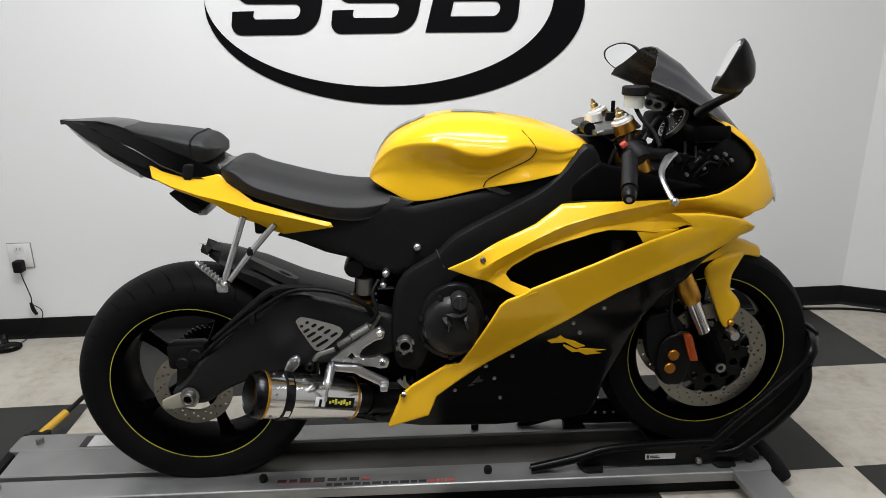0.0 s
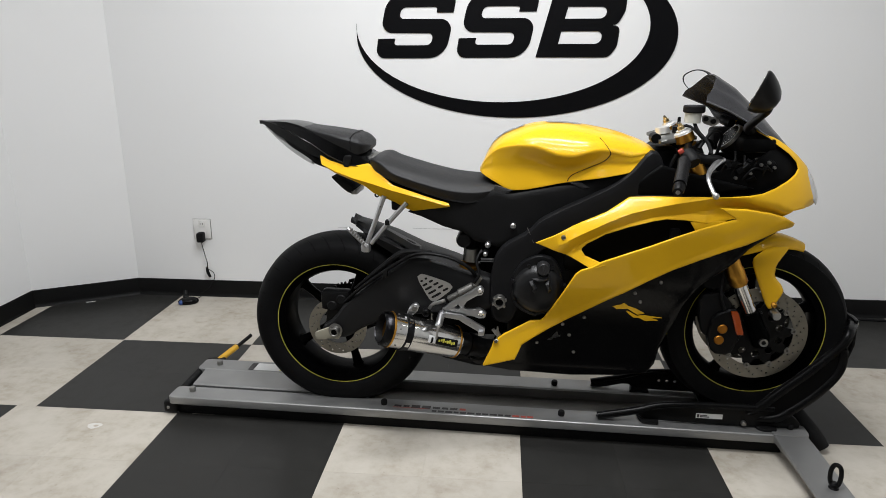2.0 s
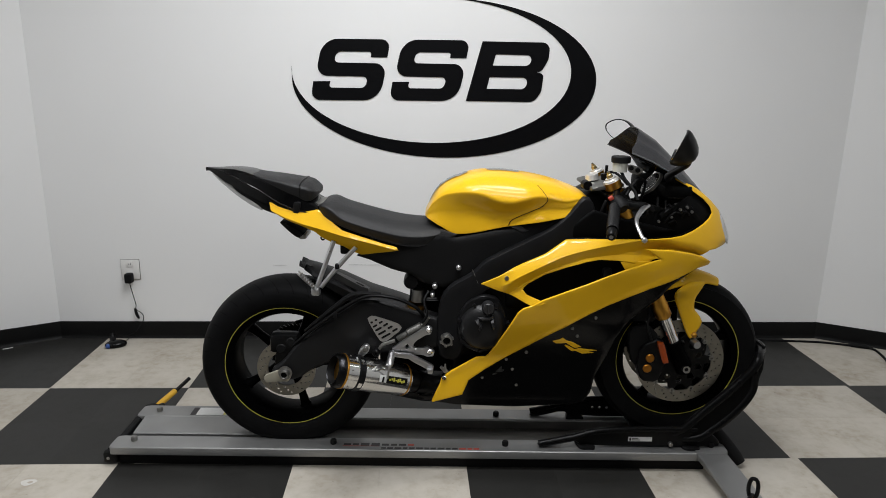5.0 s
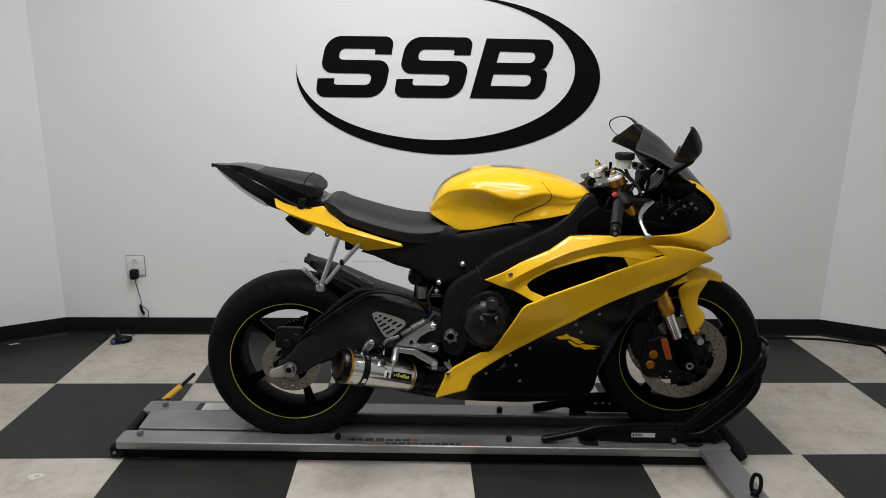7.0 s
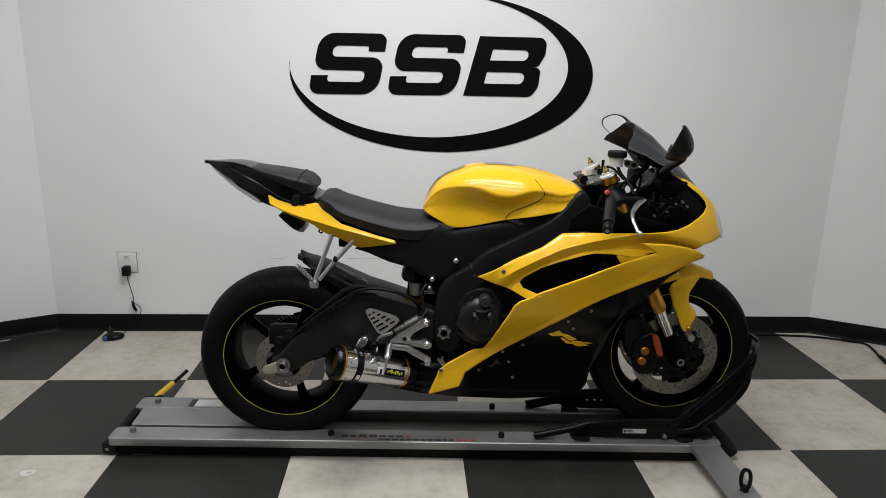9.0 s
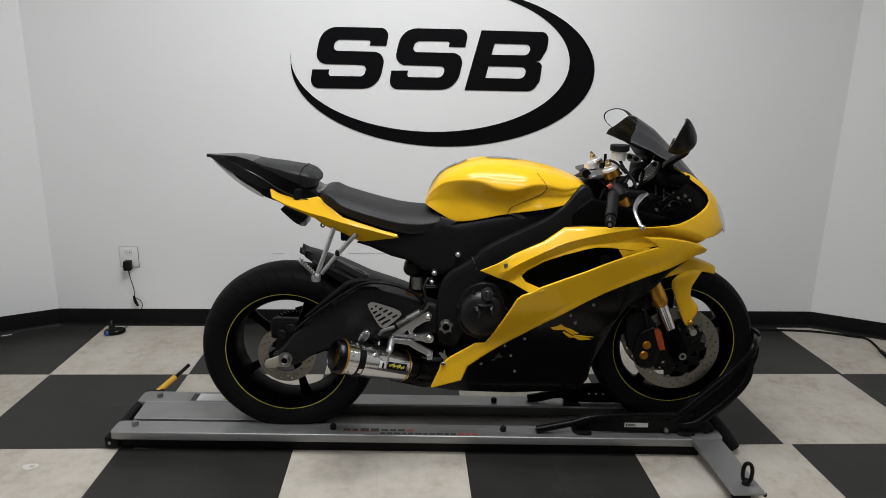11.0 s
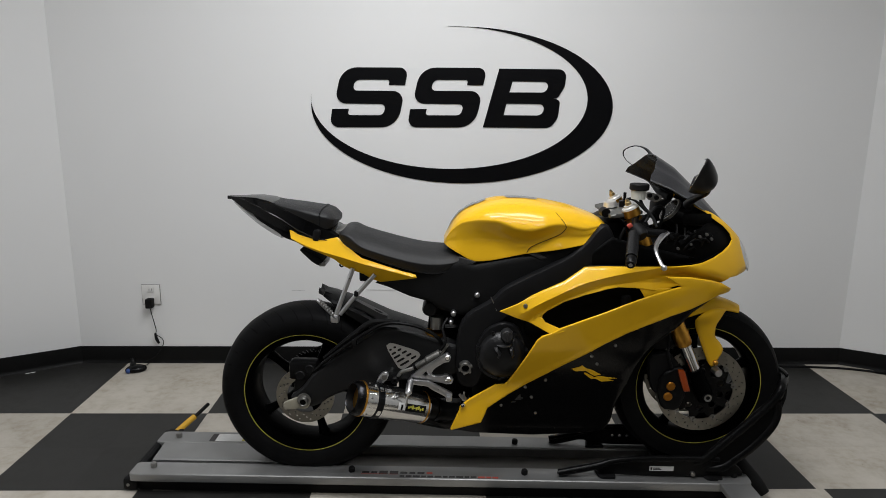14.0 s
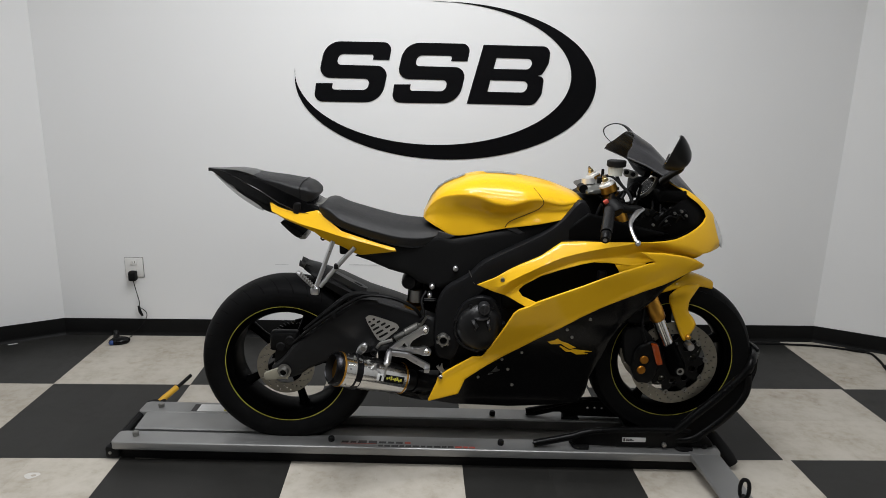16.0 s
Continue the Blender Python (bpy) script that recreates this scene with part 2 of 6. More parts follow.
def box(x0, y0, z0, x1, y1, z1, bevel=0.003, bm=None, m=None):
    """A bevelled block between two corners."""
    src = bmesh.new()
    bmesh.ops.create_cube(src, size=1)
    bmesh.ops.scale(src, vec=(abs(x1 - x0), abs(y1 - y0), abs(z1 - z0)), verts=src.verts)
    bmesh.ops.translate(src, vec=((x0 + x1) / 2, (y0 + y1) / 2, (z0 + z1) / 2), verts=src.verts)
    if bevel:
        bmesh.ops.bevel(src, geom=src.edges[:], offset=bevel, segments=2, affect="EDGES", profile=0.5)
    if m:
        bmesh.ops.transform(src, matrix=m, verts=src.verts)
    return merge(bm, src)


def merge(bm, src):
    if bm is None:
        return src
    vs = [bm.verts.new(v.co) for v in src.verts]
    src.verts.index_update()
    for f in src.faces:
        bm.faces.new([vs[v.index] for v in f.verts])
    src.free()
    return bm


def rings(rows, bm=None, closed=True, cap=True):
    """A skin over rows of points, each row a ring."""
    bm = bm or bmesh.new()
    vs = [[bm.verts.new(p) for p in row] for row in rows]
    n = len(rows[0])
    for a, b in zip(vs, vs[1:]):
        for i in range(n if closed else n - 1):
            j = (i + 1) % n
            bm.faces.new((a[i], a[j], b[j], b[i]))
    if cap and closed:
        bm.faces.new(vs[0][::-1])
        bm.faces.new(vs[-1])
    return bm


def curve_points(pts, steps=6):
    """Catmull-Rom through points of any dimension."""
    pts = [Vector(p) for p in pts]
    if len(pts) < 3:
        return pts
    out = []
    for i in range(len(pts) - 1):
        p0, p1, p2, p3 = pts[max(i - 1, 0)], pts[i], pts[i + 1], pts[min(i + 2, len(pts) - 1)]
        for k in range(steps):
            t = k / steps
            out.append(0.5 * ((2 * p1) + (p2 - p0) * t + (2 * p0 - 5 * p1 + 4 * p2 - p3) * t * t + (3 * p1 - p0 - 3 * p2 + p3) * t ** 3))
    out.append(pts[-1])
    return out


def tube(path, r, seg=10, bm=None, steps=6, flat=1.0):
    """A round bar along a path; r is one radius or one for each point."""
    radii = r if isinstance(r, (list, tuple)) else [r] * len(path)
    pts = curve_points([(*p, q) for p, q in zip(path, radii)], steps) if len(path) > 2 else [Vector((*p, q)) for p, q in zip(path, radii)]
    rows, up = [], None
    for i, p in enumerate(pts):
        a, b = Vector(pts[max(i - 1, 0)][:3]), Vector(pts[min(i + 1, len(pts) - 1)][:3])
        d = (b - a).normalized()
        if up is None:
            up = Vector((0, 0, 1)) if abs(d.z) < 0.9 else Vector((0, 1, 0))
        side = d.cross(up).normalized()
        up = side.cross(d).normalized()
        rows.append([Vector(p[:3]) + p[3] * (math.cos(t) * side + flat * math.sin(t) * up) for t in (2 * math.pi * k / seg for k in range(seg))])
    return rings(rows, bm)


def rod(a, b, r, r2=None, seg=16, bm=None):
    return tube([a, b], [r, r if r2 is None else r2], seg, bm)


def lathe(profile, cx, cz, seg=64, bm=None, closed=False):
    """A turned body round the axle line through (cx, cz) that runs along y; profile rows of (radius, y)."""
    rows = [[(cx + r * math.cos(a), y, cz + r * math.sin(a)) for r, y in profile] for a in (2 * math.pi * k / seg for k in range(seg))]
    bm = bm or bmesh.new()
    vs = [[bm.verts.new(p) for p in row] for row in rows]
    n = len(profile)
    for i in range(seg):
        a, b = vs[i], vs[(i + 1) % seg]
        for k in range(n if closed else n - 1):
            j = (k + 1) % n
            bm.faces.new((a[k], a[j], b[j], b[k]))
    return bm


def inside(p, poly):
    x, z, hit = p[0], p[1], False
    for (x0, z0), (x1, z1) in zip(poly, poly[1:] + poly[:1]):
        if (z0 > z) != (z1 > z) and x < (x1 - x0) * (z - z0) / (z1 - z0) + x0:
            hit = not hit
    return hit


def rounded(poly, times=1, cut=0.2):
    for _ in range(times):
        out = []
        for a, b in zip(poly, poly[1:] + poly[:1]):
            out += [(a[0] + (b[0] - a[0]) * cut, a[1] + (b[1] - a[1]) * cut), (b[0] + (a[0] - b[0]) * cut, b[1] + (a[1] - b[1]) * cut)]
        poly = out
    return poly


def dense(poly, step):
    out = []
    for a, b in zip(poly, poly[1:] + poly[:1]):
        n = max(1, int(math.hypot(b[0] - a[0], b[1] - a[1]) / step))
        out += [(a[0] + (b[0] - a[0]) * k / n, a[1] + (b[1] - a[1]) * k / n) for k in range(n)]
    return out


def sheet(outline, holes=(), step=0.02, roll=0.0, folds=()):
    """Triangles that fill an outline less its holes: points, triangles, distance of each point from the edge."""
    from mathutils.geometry import delaunay_2d_cdt
    rim_step = min(step, max(0.6 * roll, 0.0045)) if roll else step
    loops = [dense(outline, rim_step)] + [dense(h, rim_step) for h in holes]
    pts, edges = [], []
    for lp in loops:
        k = len(pts)
        pts += lp
        edges += [(k + i, k + (i + 1) % len(lp)) for i in range(len(lp))]
    rim = np.array(pts)
    ends = rim[[e[1] for e in edges]]
    def far(p):
        d = ends - rim
        t = np.clip(((p - rim) * d).sum(1) / np.maximum((d * d).sum(1), 1e-12), 0, 1)
        return float(np.sqrt(((rim + d * t[:, None] - p) ** 2).sum(1)).min())
    n_rim = len(pts)
    if roll:
        # two rows of points that follow the rim, so that the rolled edge runs clean
        for e0, e1 in edges:
            p, q = rim[e0], rim[e1]
            d = (q - p) / max(np.hypot(*(q - p)), 1e-9)
            for inset in (0.35 * roll, roll):
                for sgn in (-1, 1):
                    c = (p + q) / 2 + sgn * inset * np.array((-d[1], d[0]))
                    if inside(c, loops[0]) and not any(inside(c, h) for h in loops[1:]) and far(c) > inset * 0.93:
                        pts.append((float(c[0]), float(c[1])))
    lo, hi = rim.min(0), rim.max(0)
    ridge = []
    for fold in folds:
        k = len(pts)
        run = [p for a, b in zip(fold, fold[1:]) for p in dense([a, b], step)[: max(1, int(math.hypot(b[0] - a[0], b[1] - a[1]) / step))]] + [fold[-1]]
        pts += run
        ridge += run
        edges += [(k + i, k + i + 1) for i in range(len(run) - 1)]
    ridge = np.array(ridge) if ridge else None
    def clear(p):
        return ridge is None or float(np.abs(ridge - p).sum(1).min()) > step * 0.6
    row = 0
    z = lo[1] + step / 2
    while z < hi[1]:
        x = lo[0] + (step / 2 if row % 2 else 0)
        while x < hi[0]:
            if inside((x, z), loops[0]) and not any(inside((x, z), h) for h in loops[1:]) and far(np.array((x, z))) > max(step * 0.45, roll * 1.35) and clear(np.array((x, z))):
                pts.append((x, z))
            x += step
        z += step * 0.87
        row += 1
    got = delaunay_2d_cdt([Vector(p) for p in pts], edges, [], 0, 1e-6)
    vs = [(v[0], v[1]) for v in got[0]]
    tris = []
    for f in got[2]:
        c = (sum(vs[i][0] for i in f) / len(f), sum(vs[i][1] for i in f) / len(f))
        if inside(c, loops[0]) and not any(inside(c, h) for h in loops[1:]):
            tris.append(tuple(f))
    return vs, tris, [far(np.array(v)) for v in vs]


def panel(outline, lat, thick=0.004, side=-1, holes=(), step=0.02, roll=0.01, drop=0.005, bm=None, ease=0, folds=()):
    """A shell whose outer face stands lat(x, z) off the middle plane, its rim rolled in by drop over the width roll."""
    fn = lat if callable(lat) else (lambda x, z: lat)
    vs, tris, dist = sheet(outline, holes, step, roll, folds)
    bm = bm or bmesh.new()
    outer, inner = [], []
    base = [fn(x, z) for x, z in vs]
    if ease:
        near = [set() for _ in vs]
        for f in tris:
            for i in f:
                near[i].update(f)
        for _ in range(ease):
            base = [0.5 * b + 0.5 * sum(base[j] for j in n) / max(len(n), 1) if d > 0.002 else b for b, n, d in zip(base, near, dist)]
    for (x, z), d, off in zip(vs, dist, base):
        k = min(d / roll, 1) if roll else 1
        y = off - drop * (1 - math.sqrt(max(0, 1 - (1 - k) ** 2)))
        outer.append(bm.verts.new((x, side * y, z)))
        inner.append(bm.verts.new((x, side * (y - thick), z)))
    count = {}
    for f in tris:
        bm.faces.new([outer[i] for i in f])
        bm.faces.new([inner[i] for i in f][::-1])
        for i in range(3):
            e = (f[i], f[(i + 1) % 3])
            count[e] = 1
    for a, b in count:
        if (b, a) not in count:
            bm.faces.new((outer[b], outer[a], inner[a], inner[b]))
    return bm


def table(x, rows):
    """The value at x in rows of (x, value), by a monotone cubic between them."""
    n = len(rows)
    if x <= rows[0][0]:
        return rows[0][1]
    if x >= rows[-1][0]:
        return rows[-1][1]
    i = next(k for k in range(n - 1) if x <= rows[k + 1][0])
    def slope(k):
        if k == 0 or k == n - 1:
            lo, hi = (0, 1) if k == 0 else (n - 2, n - 1)
            return (rows[hi][1] - rows[lo][1]) / (rows[hi][0] - rows[lo][0])
        p = (rows[k][1] - rows[k - 1][1]) / (rows[k][0] - rows[k - 1][0])
        q = (rows[k + 1][1] - rows[k][1]) / (rows[k + 1][0] - rows[k][0])
        return 0.0 if p * q <= 0 else 2 * p * q / (p + q)
    h = rows[i + 1][0] - rows[i][0]
    t = (x - rows[i][0]) / h
    return (2 * t ** 3 - 3 * t * t + 1) * rows[i][1] + (t ** 3 - 2 * t * t + t) * h * slope(i) + (3 * t * t - 2 * t ** 3) * rows[i + 1][1] + (t ** 3 - t * t) * h * slope(i + 1)


# ---- the room ----
BACK = 1.215
T = 0.3048
LEFT = [(-2.07, BACK), (-2.51, 0.965), (-2.51, -6.4)]
RIGHT = [(2.0, BACK), (2.62, 0.865), (2.62, -6.4)]


def wall(name, a, b, label, thick=0.12, height=CEIL, mat=WALL):
    """An upright wall from a to b whose room side lies on that line; b lies to the right as seen from inside."""
    d = Vector((b[0] - a[0], b[1] - a[1], 0))
    n = Vector((-d.y, d.x, 0)).normalized() * thick
    bm = bmesh.new()
    base = [Vector((*a, 0)), Vector((*b, 0)), Vector((*b, 0)) + n, Vector((*a, 0)) + n]
    rings([base, [p + Vector((0, 0, height)) for p in base]], bm)
    ob = link(name, bm, mat, None)
    return tagged(ob, label, "wall", kind="structure")


def skirting(a, b, label):
    d = Vector((b[0] - a[0], b[1] - a[1], 0))
    n = Vector((d.y, -d.x, 0)).normalized()
    rows = []
    for p in (Vector((*a, 0)), Vector((*b, 0))):
        rows.append([p + n * o + Vector((0, 0, z)) for o, z in ((0.001, 0.0), (0.016, 0.0), (0.009, 0.008), (0.007, 0.02), (0.007, 0.085), (0.005, 0.090), (0.001, 0.091))])
    ob = link("baseboard", rings(rows), BASE)
    return tagged(ob, label, "baseboard", kind="structure")


corners = [*LEFT[::-1], *RIGHT]
names = ["wall_west", "wall_northwest", "wall_north", "wall_northeast", "wall_east"]
for nm, a, b in zip(names, corners, corners[1:]):
    wall(nm, a, b, "smooth white painted wall of the showroom bay")
    skirting(a, b, "black vinyl baseboard along the white wall")
wall("wall_south", corners[-1], corners[0], "unseen wall closing the room, greyed to dim reflections", mat=SOUTH)
bm = box(-3.5, -6.6, CEIL, 3.5, 1.5, CEIL + 0.1, 0)
tagged(link("ceiling", bm, CEILING), "plain white ceiling", "ceiling", kind="structure")


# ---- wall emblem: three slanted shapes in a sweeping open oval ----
def emblem(cx, cy):
    return (-0.9726 + 0.001415 * cx + 0.000012 * cy, 1.7866 - 0.001382 * cy + 0.000003 * cx)


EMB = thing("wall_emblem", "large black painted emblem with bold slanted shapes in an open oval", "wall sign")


def fillet(corners, dx=0.0, dz=0.0):
    """A closed outline with each corner (x, z, radius) rounded off."""
    out, n = [], len(corners)
    for i in range(n):
        p, a, b = (Vector(corners[(i + k) % n][:2]) for k in (0, -1, 1))
        u, v = (a - p), (b - p)
        half = u.angle(v) / 2
        cut = min(corners[i][2] / max(math.tan(half), 0.05), 0.49 * u.length, 0.49 * v.length)
        p0, p1 = p + u.normalized() * cut, p + v.normalized() * cut
        for k in range(9):
            t = k / 8
            w = math.sin(half)
            q0, q1, q2 = (1 - t) ** 2, 2 * t * (1 - t) * w, t * t
            q = (p0 * q0 + p * q1 + p1 * q2) / (q0 + q1 + q2)
            if not out or (Vector(out[-1]) - q).length > 0.0006:
                out.append((q.x, q.y))
    return [(x + dx, z + dz) for x, z in out]


def emblem_shape(outline, holes=()):
    bm = panel(outline, -BACK + 0.004, 0.003, -1, holes, 0.03, 0, 0)
    return part("emblem_shape", bm, LOGO, EMB)


CURL = [(-0.354, 1.452, 0.002), (-0.338, 1.536, 0.055), (-0.664, 1.534, 0.095), (-0.703, 1.361, 0.045), (-0.448, 1.36, 0.019), (-0.464, 1.306, 0.03), (-0.64, 1.305, 0.013), (-0.632, 1.336, 0.002), (-0.715, 1.334, 0.003), (-0.729, 1.245, 0.039), (-0.394, 1.247, 0.102), (-0.356, 1.424, 0.046), (-0.614, 1.424, 0.017), (-0.598, 1.476, 0.032), (-0.429, 1.477, 0.013), (-0.435, 1.452, 0.002)]
emblem_shape(fillet(CURL))
emblem_shape(fillet(CURL, 0.385, 0.003))
emblem_shape(fillet([(0.108, 1.536, 0.001), (0.442, 1.536, 0.046), (0.435, 1.455, 0.05), (0.402, 1.396, 0.04), (0.365, 1.395, 0.001), (0.416, 1.392, 0.038), (0.407, 1.302, 0.05), (0.372, 1.251, 0.05), (0.033, 1.251, 0.001)]),
             [fillet([(0.175, 1.476, 0.001), (0.355, 1.475, 0.026), (0.346, 1.424, 0.03), (0.161, 1.423, 0.001)]),
              fillet([(0.148, 1.368, 0.001), (0.34, 1.368, 0.026), (0.328, 1.312, 0.032), (0.135, 1.312, 0.001)])])
oval = []
for k in range(97):
    a = radians(177 + (451 - 177) * k / 96)
    oval.append((636 + 529 * math.cos(a), 317 - 275 * math.sin(a)))
for k in range(96, -1, -1):
    a = radians(177 + (451 - 177) * k / 96)
    oval.append((591 + 484 * math.cos(a), 290 - 249.3 * math.sin(a)))
bm = panel([emblem(x, y) for x, y in oval], -BACK + 0.004, 0.003, -1, (), 0.03, 0, 0)
part("oval_sweep", bm, LOGO, EMB)

# ---- motorcycle and dolly share one line: x forward, y to the far side, z up ----
STAND = pose(0.034, 0.085, 0, 0, 0, -2.0)
RX, RZ, FX, FZ = -0.697, 0.358, 0.690, 0.398     # wheel centres

# ---- dolly ----
dolly = thing("motorcycle_dolly", "low grey steel rolling dolly with a dark channel under the motorcycle", "dolly", STAND)


def rail(y0, y1, label):
    rows = []
    for x, cut in ((-1.318, 0.022), (-1.315, 0.010), (-1.306, 0.003), (-1.294, 0.0), (0.80, 0.0)):
        lo, hi, top = y0 + cut * 0.3, y1 - cut * 0.6, 0.080
        rows.append([(x, lo + 0.001, 0.051), (x, lo, top - 0.0045), (x, lo + 0.0012, top - 0.0022), (x, lo + 0.0042, top - 0.0004), (x, lo + 0.006, top), (x, hi - 0.004, top), (x, hi, top - 0.004), (x, hi, 0.044), (x, hi - 0.004, 0.044), (x, lo + 0.004, 0.048)])
    return part("rail", rings(rows), RAIL, dolly, label)


rail(-0.1545, -0.070, "scuffed grey steel rail with printed marks")
rail(0.075, 0.162, "scuffed grey steel rail with a paper label")
part("underframe", box(-1.30, -0.1285, 0.0005, 0.80, -0.0702, 0.05, 0.004), BLACK_MATTE, dolly, "black recessed underframe")
part("underframe", box(-1.29, 0.08, 0.0005, 0.82, 0.155, 0.05, 0.004), BLACK_MATTE, dolly, "black recessed underframe")
part("channel", box(-0.95, -0.0695, 0.012, 0.95, 0.0745, 0.042, 0.002), DECK, dolly, "dark worn channel floor")
rows = []
for x in (-1.285, -0.66):
    rows.append([(x, -0.034, 0.044), (x, -0.034, 0.0655), (x, -0.031, 0.0688), (x, -0.026, 0.0695), (x, 0.064, 0.0770), (x, 0.0735, 0.0785), (x, 0.0735, 0.044)])
part("tail_ramp", rings(rows), RAIL, dolly, "light grey drop-down tail plate")
part("channel_wall", box(-0.655, 0.0705, 0.0425, 0.76, 0.0744, 0.0755, 0.001), CHANNEL, dolly, "dark worn side of the channel")
for x, y in ((-1.248, -0.106), (-0.535, -0.112), (0.081, -0.112), (0.822, -0.112), (-1.245, 0.115), (0.066, 0.108)):
    m = CAST if x < -1 else BLACK_MATTE
    bm = lathe([(0.0, 0.0), (0.0105, 0.0), (0.0115, 0.004), (0.0115, 0.014), (0.009, 0.018), (0.0, 0.019)], 0, 0, 14)
    bmesh.ops.transform(bm, matrix=pose(x, y, 0.083 if x > 0.8 else 0.079, 90), verts=bm.verts)
    part("bolt", bm, m, dolly)
# end caps with the swivel wheels under them
part("corner_cap", box(-1.350, -0.142, 0.006, -1.296, -0.105, 0.052, 0.010), BLACK_MATTE, dolly, "black plastic corner cap")
part("cap_screw", lathe([(0, -0.1445), (0.005, -0.1445), (0.006, -0.142)], -1.33, 0.028, 12), CAST, dolly)
part("end_bar", tube([(-1.325, -0.12, 0.045), (-1.318, 0.02, 0.055), (-1.312, 0.165, 0.065)], 0.016, 10), BLACK_MATTE, dolly)
# front cross member with an outrigger arm that carries a steel eye
part("cross_member", box(0.79, -0.068, 0.012, 0.85, 0.158, 0.068, 0.006), BLACK_MATTE, dolly, "black steel cross member")
rows = []
for x, cut in ((0.758, 0.0), (0.858, 0.0), (0.868, 0.006), (0.872, 0.018)):
    rows.append([(x, -0.157 + cut, 0.060), (x, -0.157 + cut, 0.0825), (x, -0.154 + cut, 0.0840), (x, -0.078 + (x - 0.758) * 0.14, 0.0840), (x, -0.074 + (x - 0.758) * 0.14, 0.0825), (x, -0.074 + (x - 0.758) * 0.14, 0.060)])
part("corner_plate", rings(rows), RAIL, dolly, "grey steel corner plate")
# sloping outrigger plate on a rubber foot, with a steel eye
rows = []
for y, z, x0, x1, d in ((-0.158, 0.0815, 0.759, 0.865, 0.024), (-0.22, 0.0745, 0.766, 0.874, 0.020), (-0.26, 0.0695, 0.770, 0.879, 0.012), (-0.34, 0.061, 0.778, 0.888, 0.010), (-0.425, 0.0515, 0.786, 0.8985, 0.007), (-0.436, 0.050, 0.788, 0.901, 0.005)):
    rows.append([(x0 + 0.002, y, z - d), (x0, y, z - 0.003), (x0 + 0.003, y, z), (x1 - 0.003, y + 0.004, z), (x1, y + 0.004, z - 0.003), (x1 - 0.002, y + 0.004, z - d * 0.8), (x1 - 0.005, y + 0.004, z - 0.005), (x0 + 0.005, y, z - 0.005)])
part("outrigger_arm", rings(rows), RAIL, dolly, "grey sloping steel outrigger plate")
turn = radians(-38)
ring = []
for k in range(25):
    a = radians(15 * k)
    e = 0.0140 * math.copysign(abs(math.cos(a)) ** 0.75, math.cos(a))
    ring.append((0.851 + e * math.cos(turn), -0.385 + e * math.sin(turn), 0.096 + 0.034 * math.sin(a)))
part("eye", tube(ring, 0.0065, 10, steps=2), BLACK_SATIN, dolly, "black steel tie-down eye")
bm = lathe([(0.0, 0.018), (0.009, 0.018), (0.012, 0.014), (0.012, 0.004), (0.015, 0.0), (0.0, 0.0)], 0, 0, 16)
bmesh.ops.transform(bm, matrix=pose(0.851, -0.385, 0.055, 90), verts=bm.verts)
part("eye_base", bm, BLACK_SATIN, dolly)
bm = lathe([(0.0, 0.0), (0.024, 0.0), (0.028, 0.004), (0.035, 0.040), (0.035, 0.046), (0.0, 0.047)], 0, 0, 28)
bmesh.ops.transform(bm, matrix=pose(0.838, -0.388, 0.0003, 90), verts=bm.verts)
part("rubber_foot", bm, RUBBER, dolly, "black rubber foot")
bm = lathe([(0.0, 0.0), (0.005, 0.0), (0.006, 0.002), (0.006, 0.010), (0.0, 0.010)], 0, 0, 12)
bmesh.ops.transform(bm, matrix=pose(0.896, -0.427, 0.0385, 90), verts=bm.verts)
part("lip_bolt", bm, BLACK_MATTE, dolly)
# foot pedal
part("pedal_lever", tube([(-1.30, 0.20, 0.045), (-1.27, 0.28, 0.062), (-1.245, 0.345, 0.078), (-1.23, 0.39, 0.088)], 0.008, 10), BLACK_SATIN, dolly)
part("pedal_grip", tube([(-1.296, 0.21, 0.050), (-1.278, 0.26, 0.060), (-1.260, 0.305, 0.070)], 0.0125, 12), YELLOW_GRIP, dolly, "yellow rubber sleeve on the lever")
part("pedal_bracket", box(-1.33, 0.165, 0.02, -1.27, 0.225, 0.06, 0.006), BLACK_MATTE, dolly)
part("paper_label", box(-1.095, 0.085, 0.0801, -0.975, 0.142, 0.0812, 0), LABEL, dolly, "white paper label stuck on the rail")
part("label_edge", box(-1.118, 0.085, 0.0801, -1.097, 0.142, 0.0811, 0), INK, dolly)
part("label_mark", box(-0.992, 0.087, 0.0813, -0.977, 0.14, 0.0816, 0), TAPE, dolly)
# printed marks on the near rail, as plain bars
x = -0.497
for k, tall in enumerate((0, 0, 1, 1, 0, 0, 0, 0)):
    w = 0.030 if tall else 0.025 - 0.004 * (k % 2)
    part("printed_bar", box(x, -0.1240 - 0.003 * tall, 0.0802, x + w, -0.1115 + 0.004 * tall, 0.0806, 0), RED if k == 7 else INK, dolly)
    x += w + 0.0075
x = -0.362
for k in range(14):
    w = 0.0165 + 0.004 * ((k * 7) % 3)
    part("printed_bar", box(x, -0.1455, 0.0802, x + w, -0.1345, 0.0806, 0), RED if k > 10 else INK, dolly)
    x += w + 0.005
part("printed_line", box(-0.500, -0.1290, 0.0802, -0.37, -0.1265, 0.0805, 0), RED, dolly)

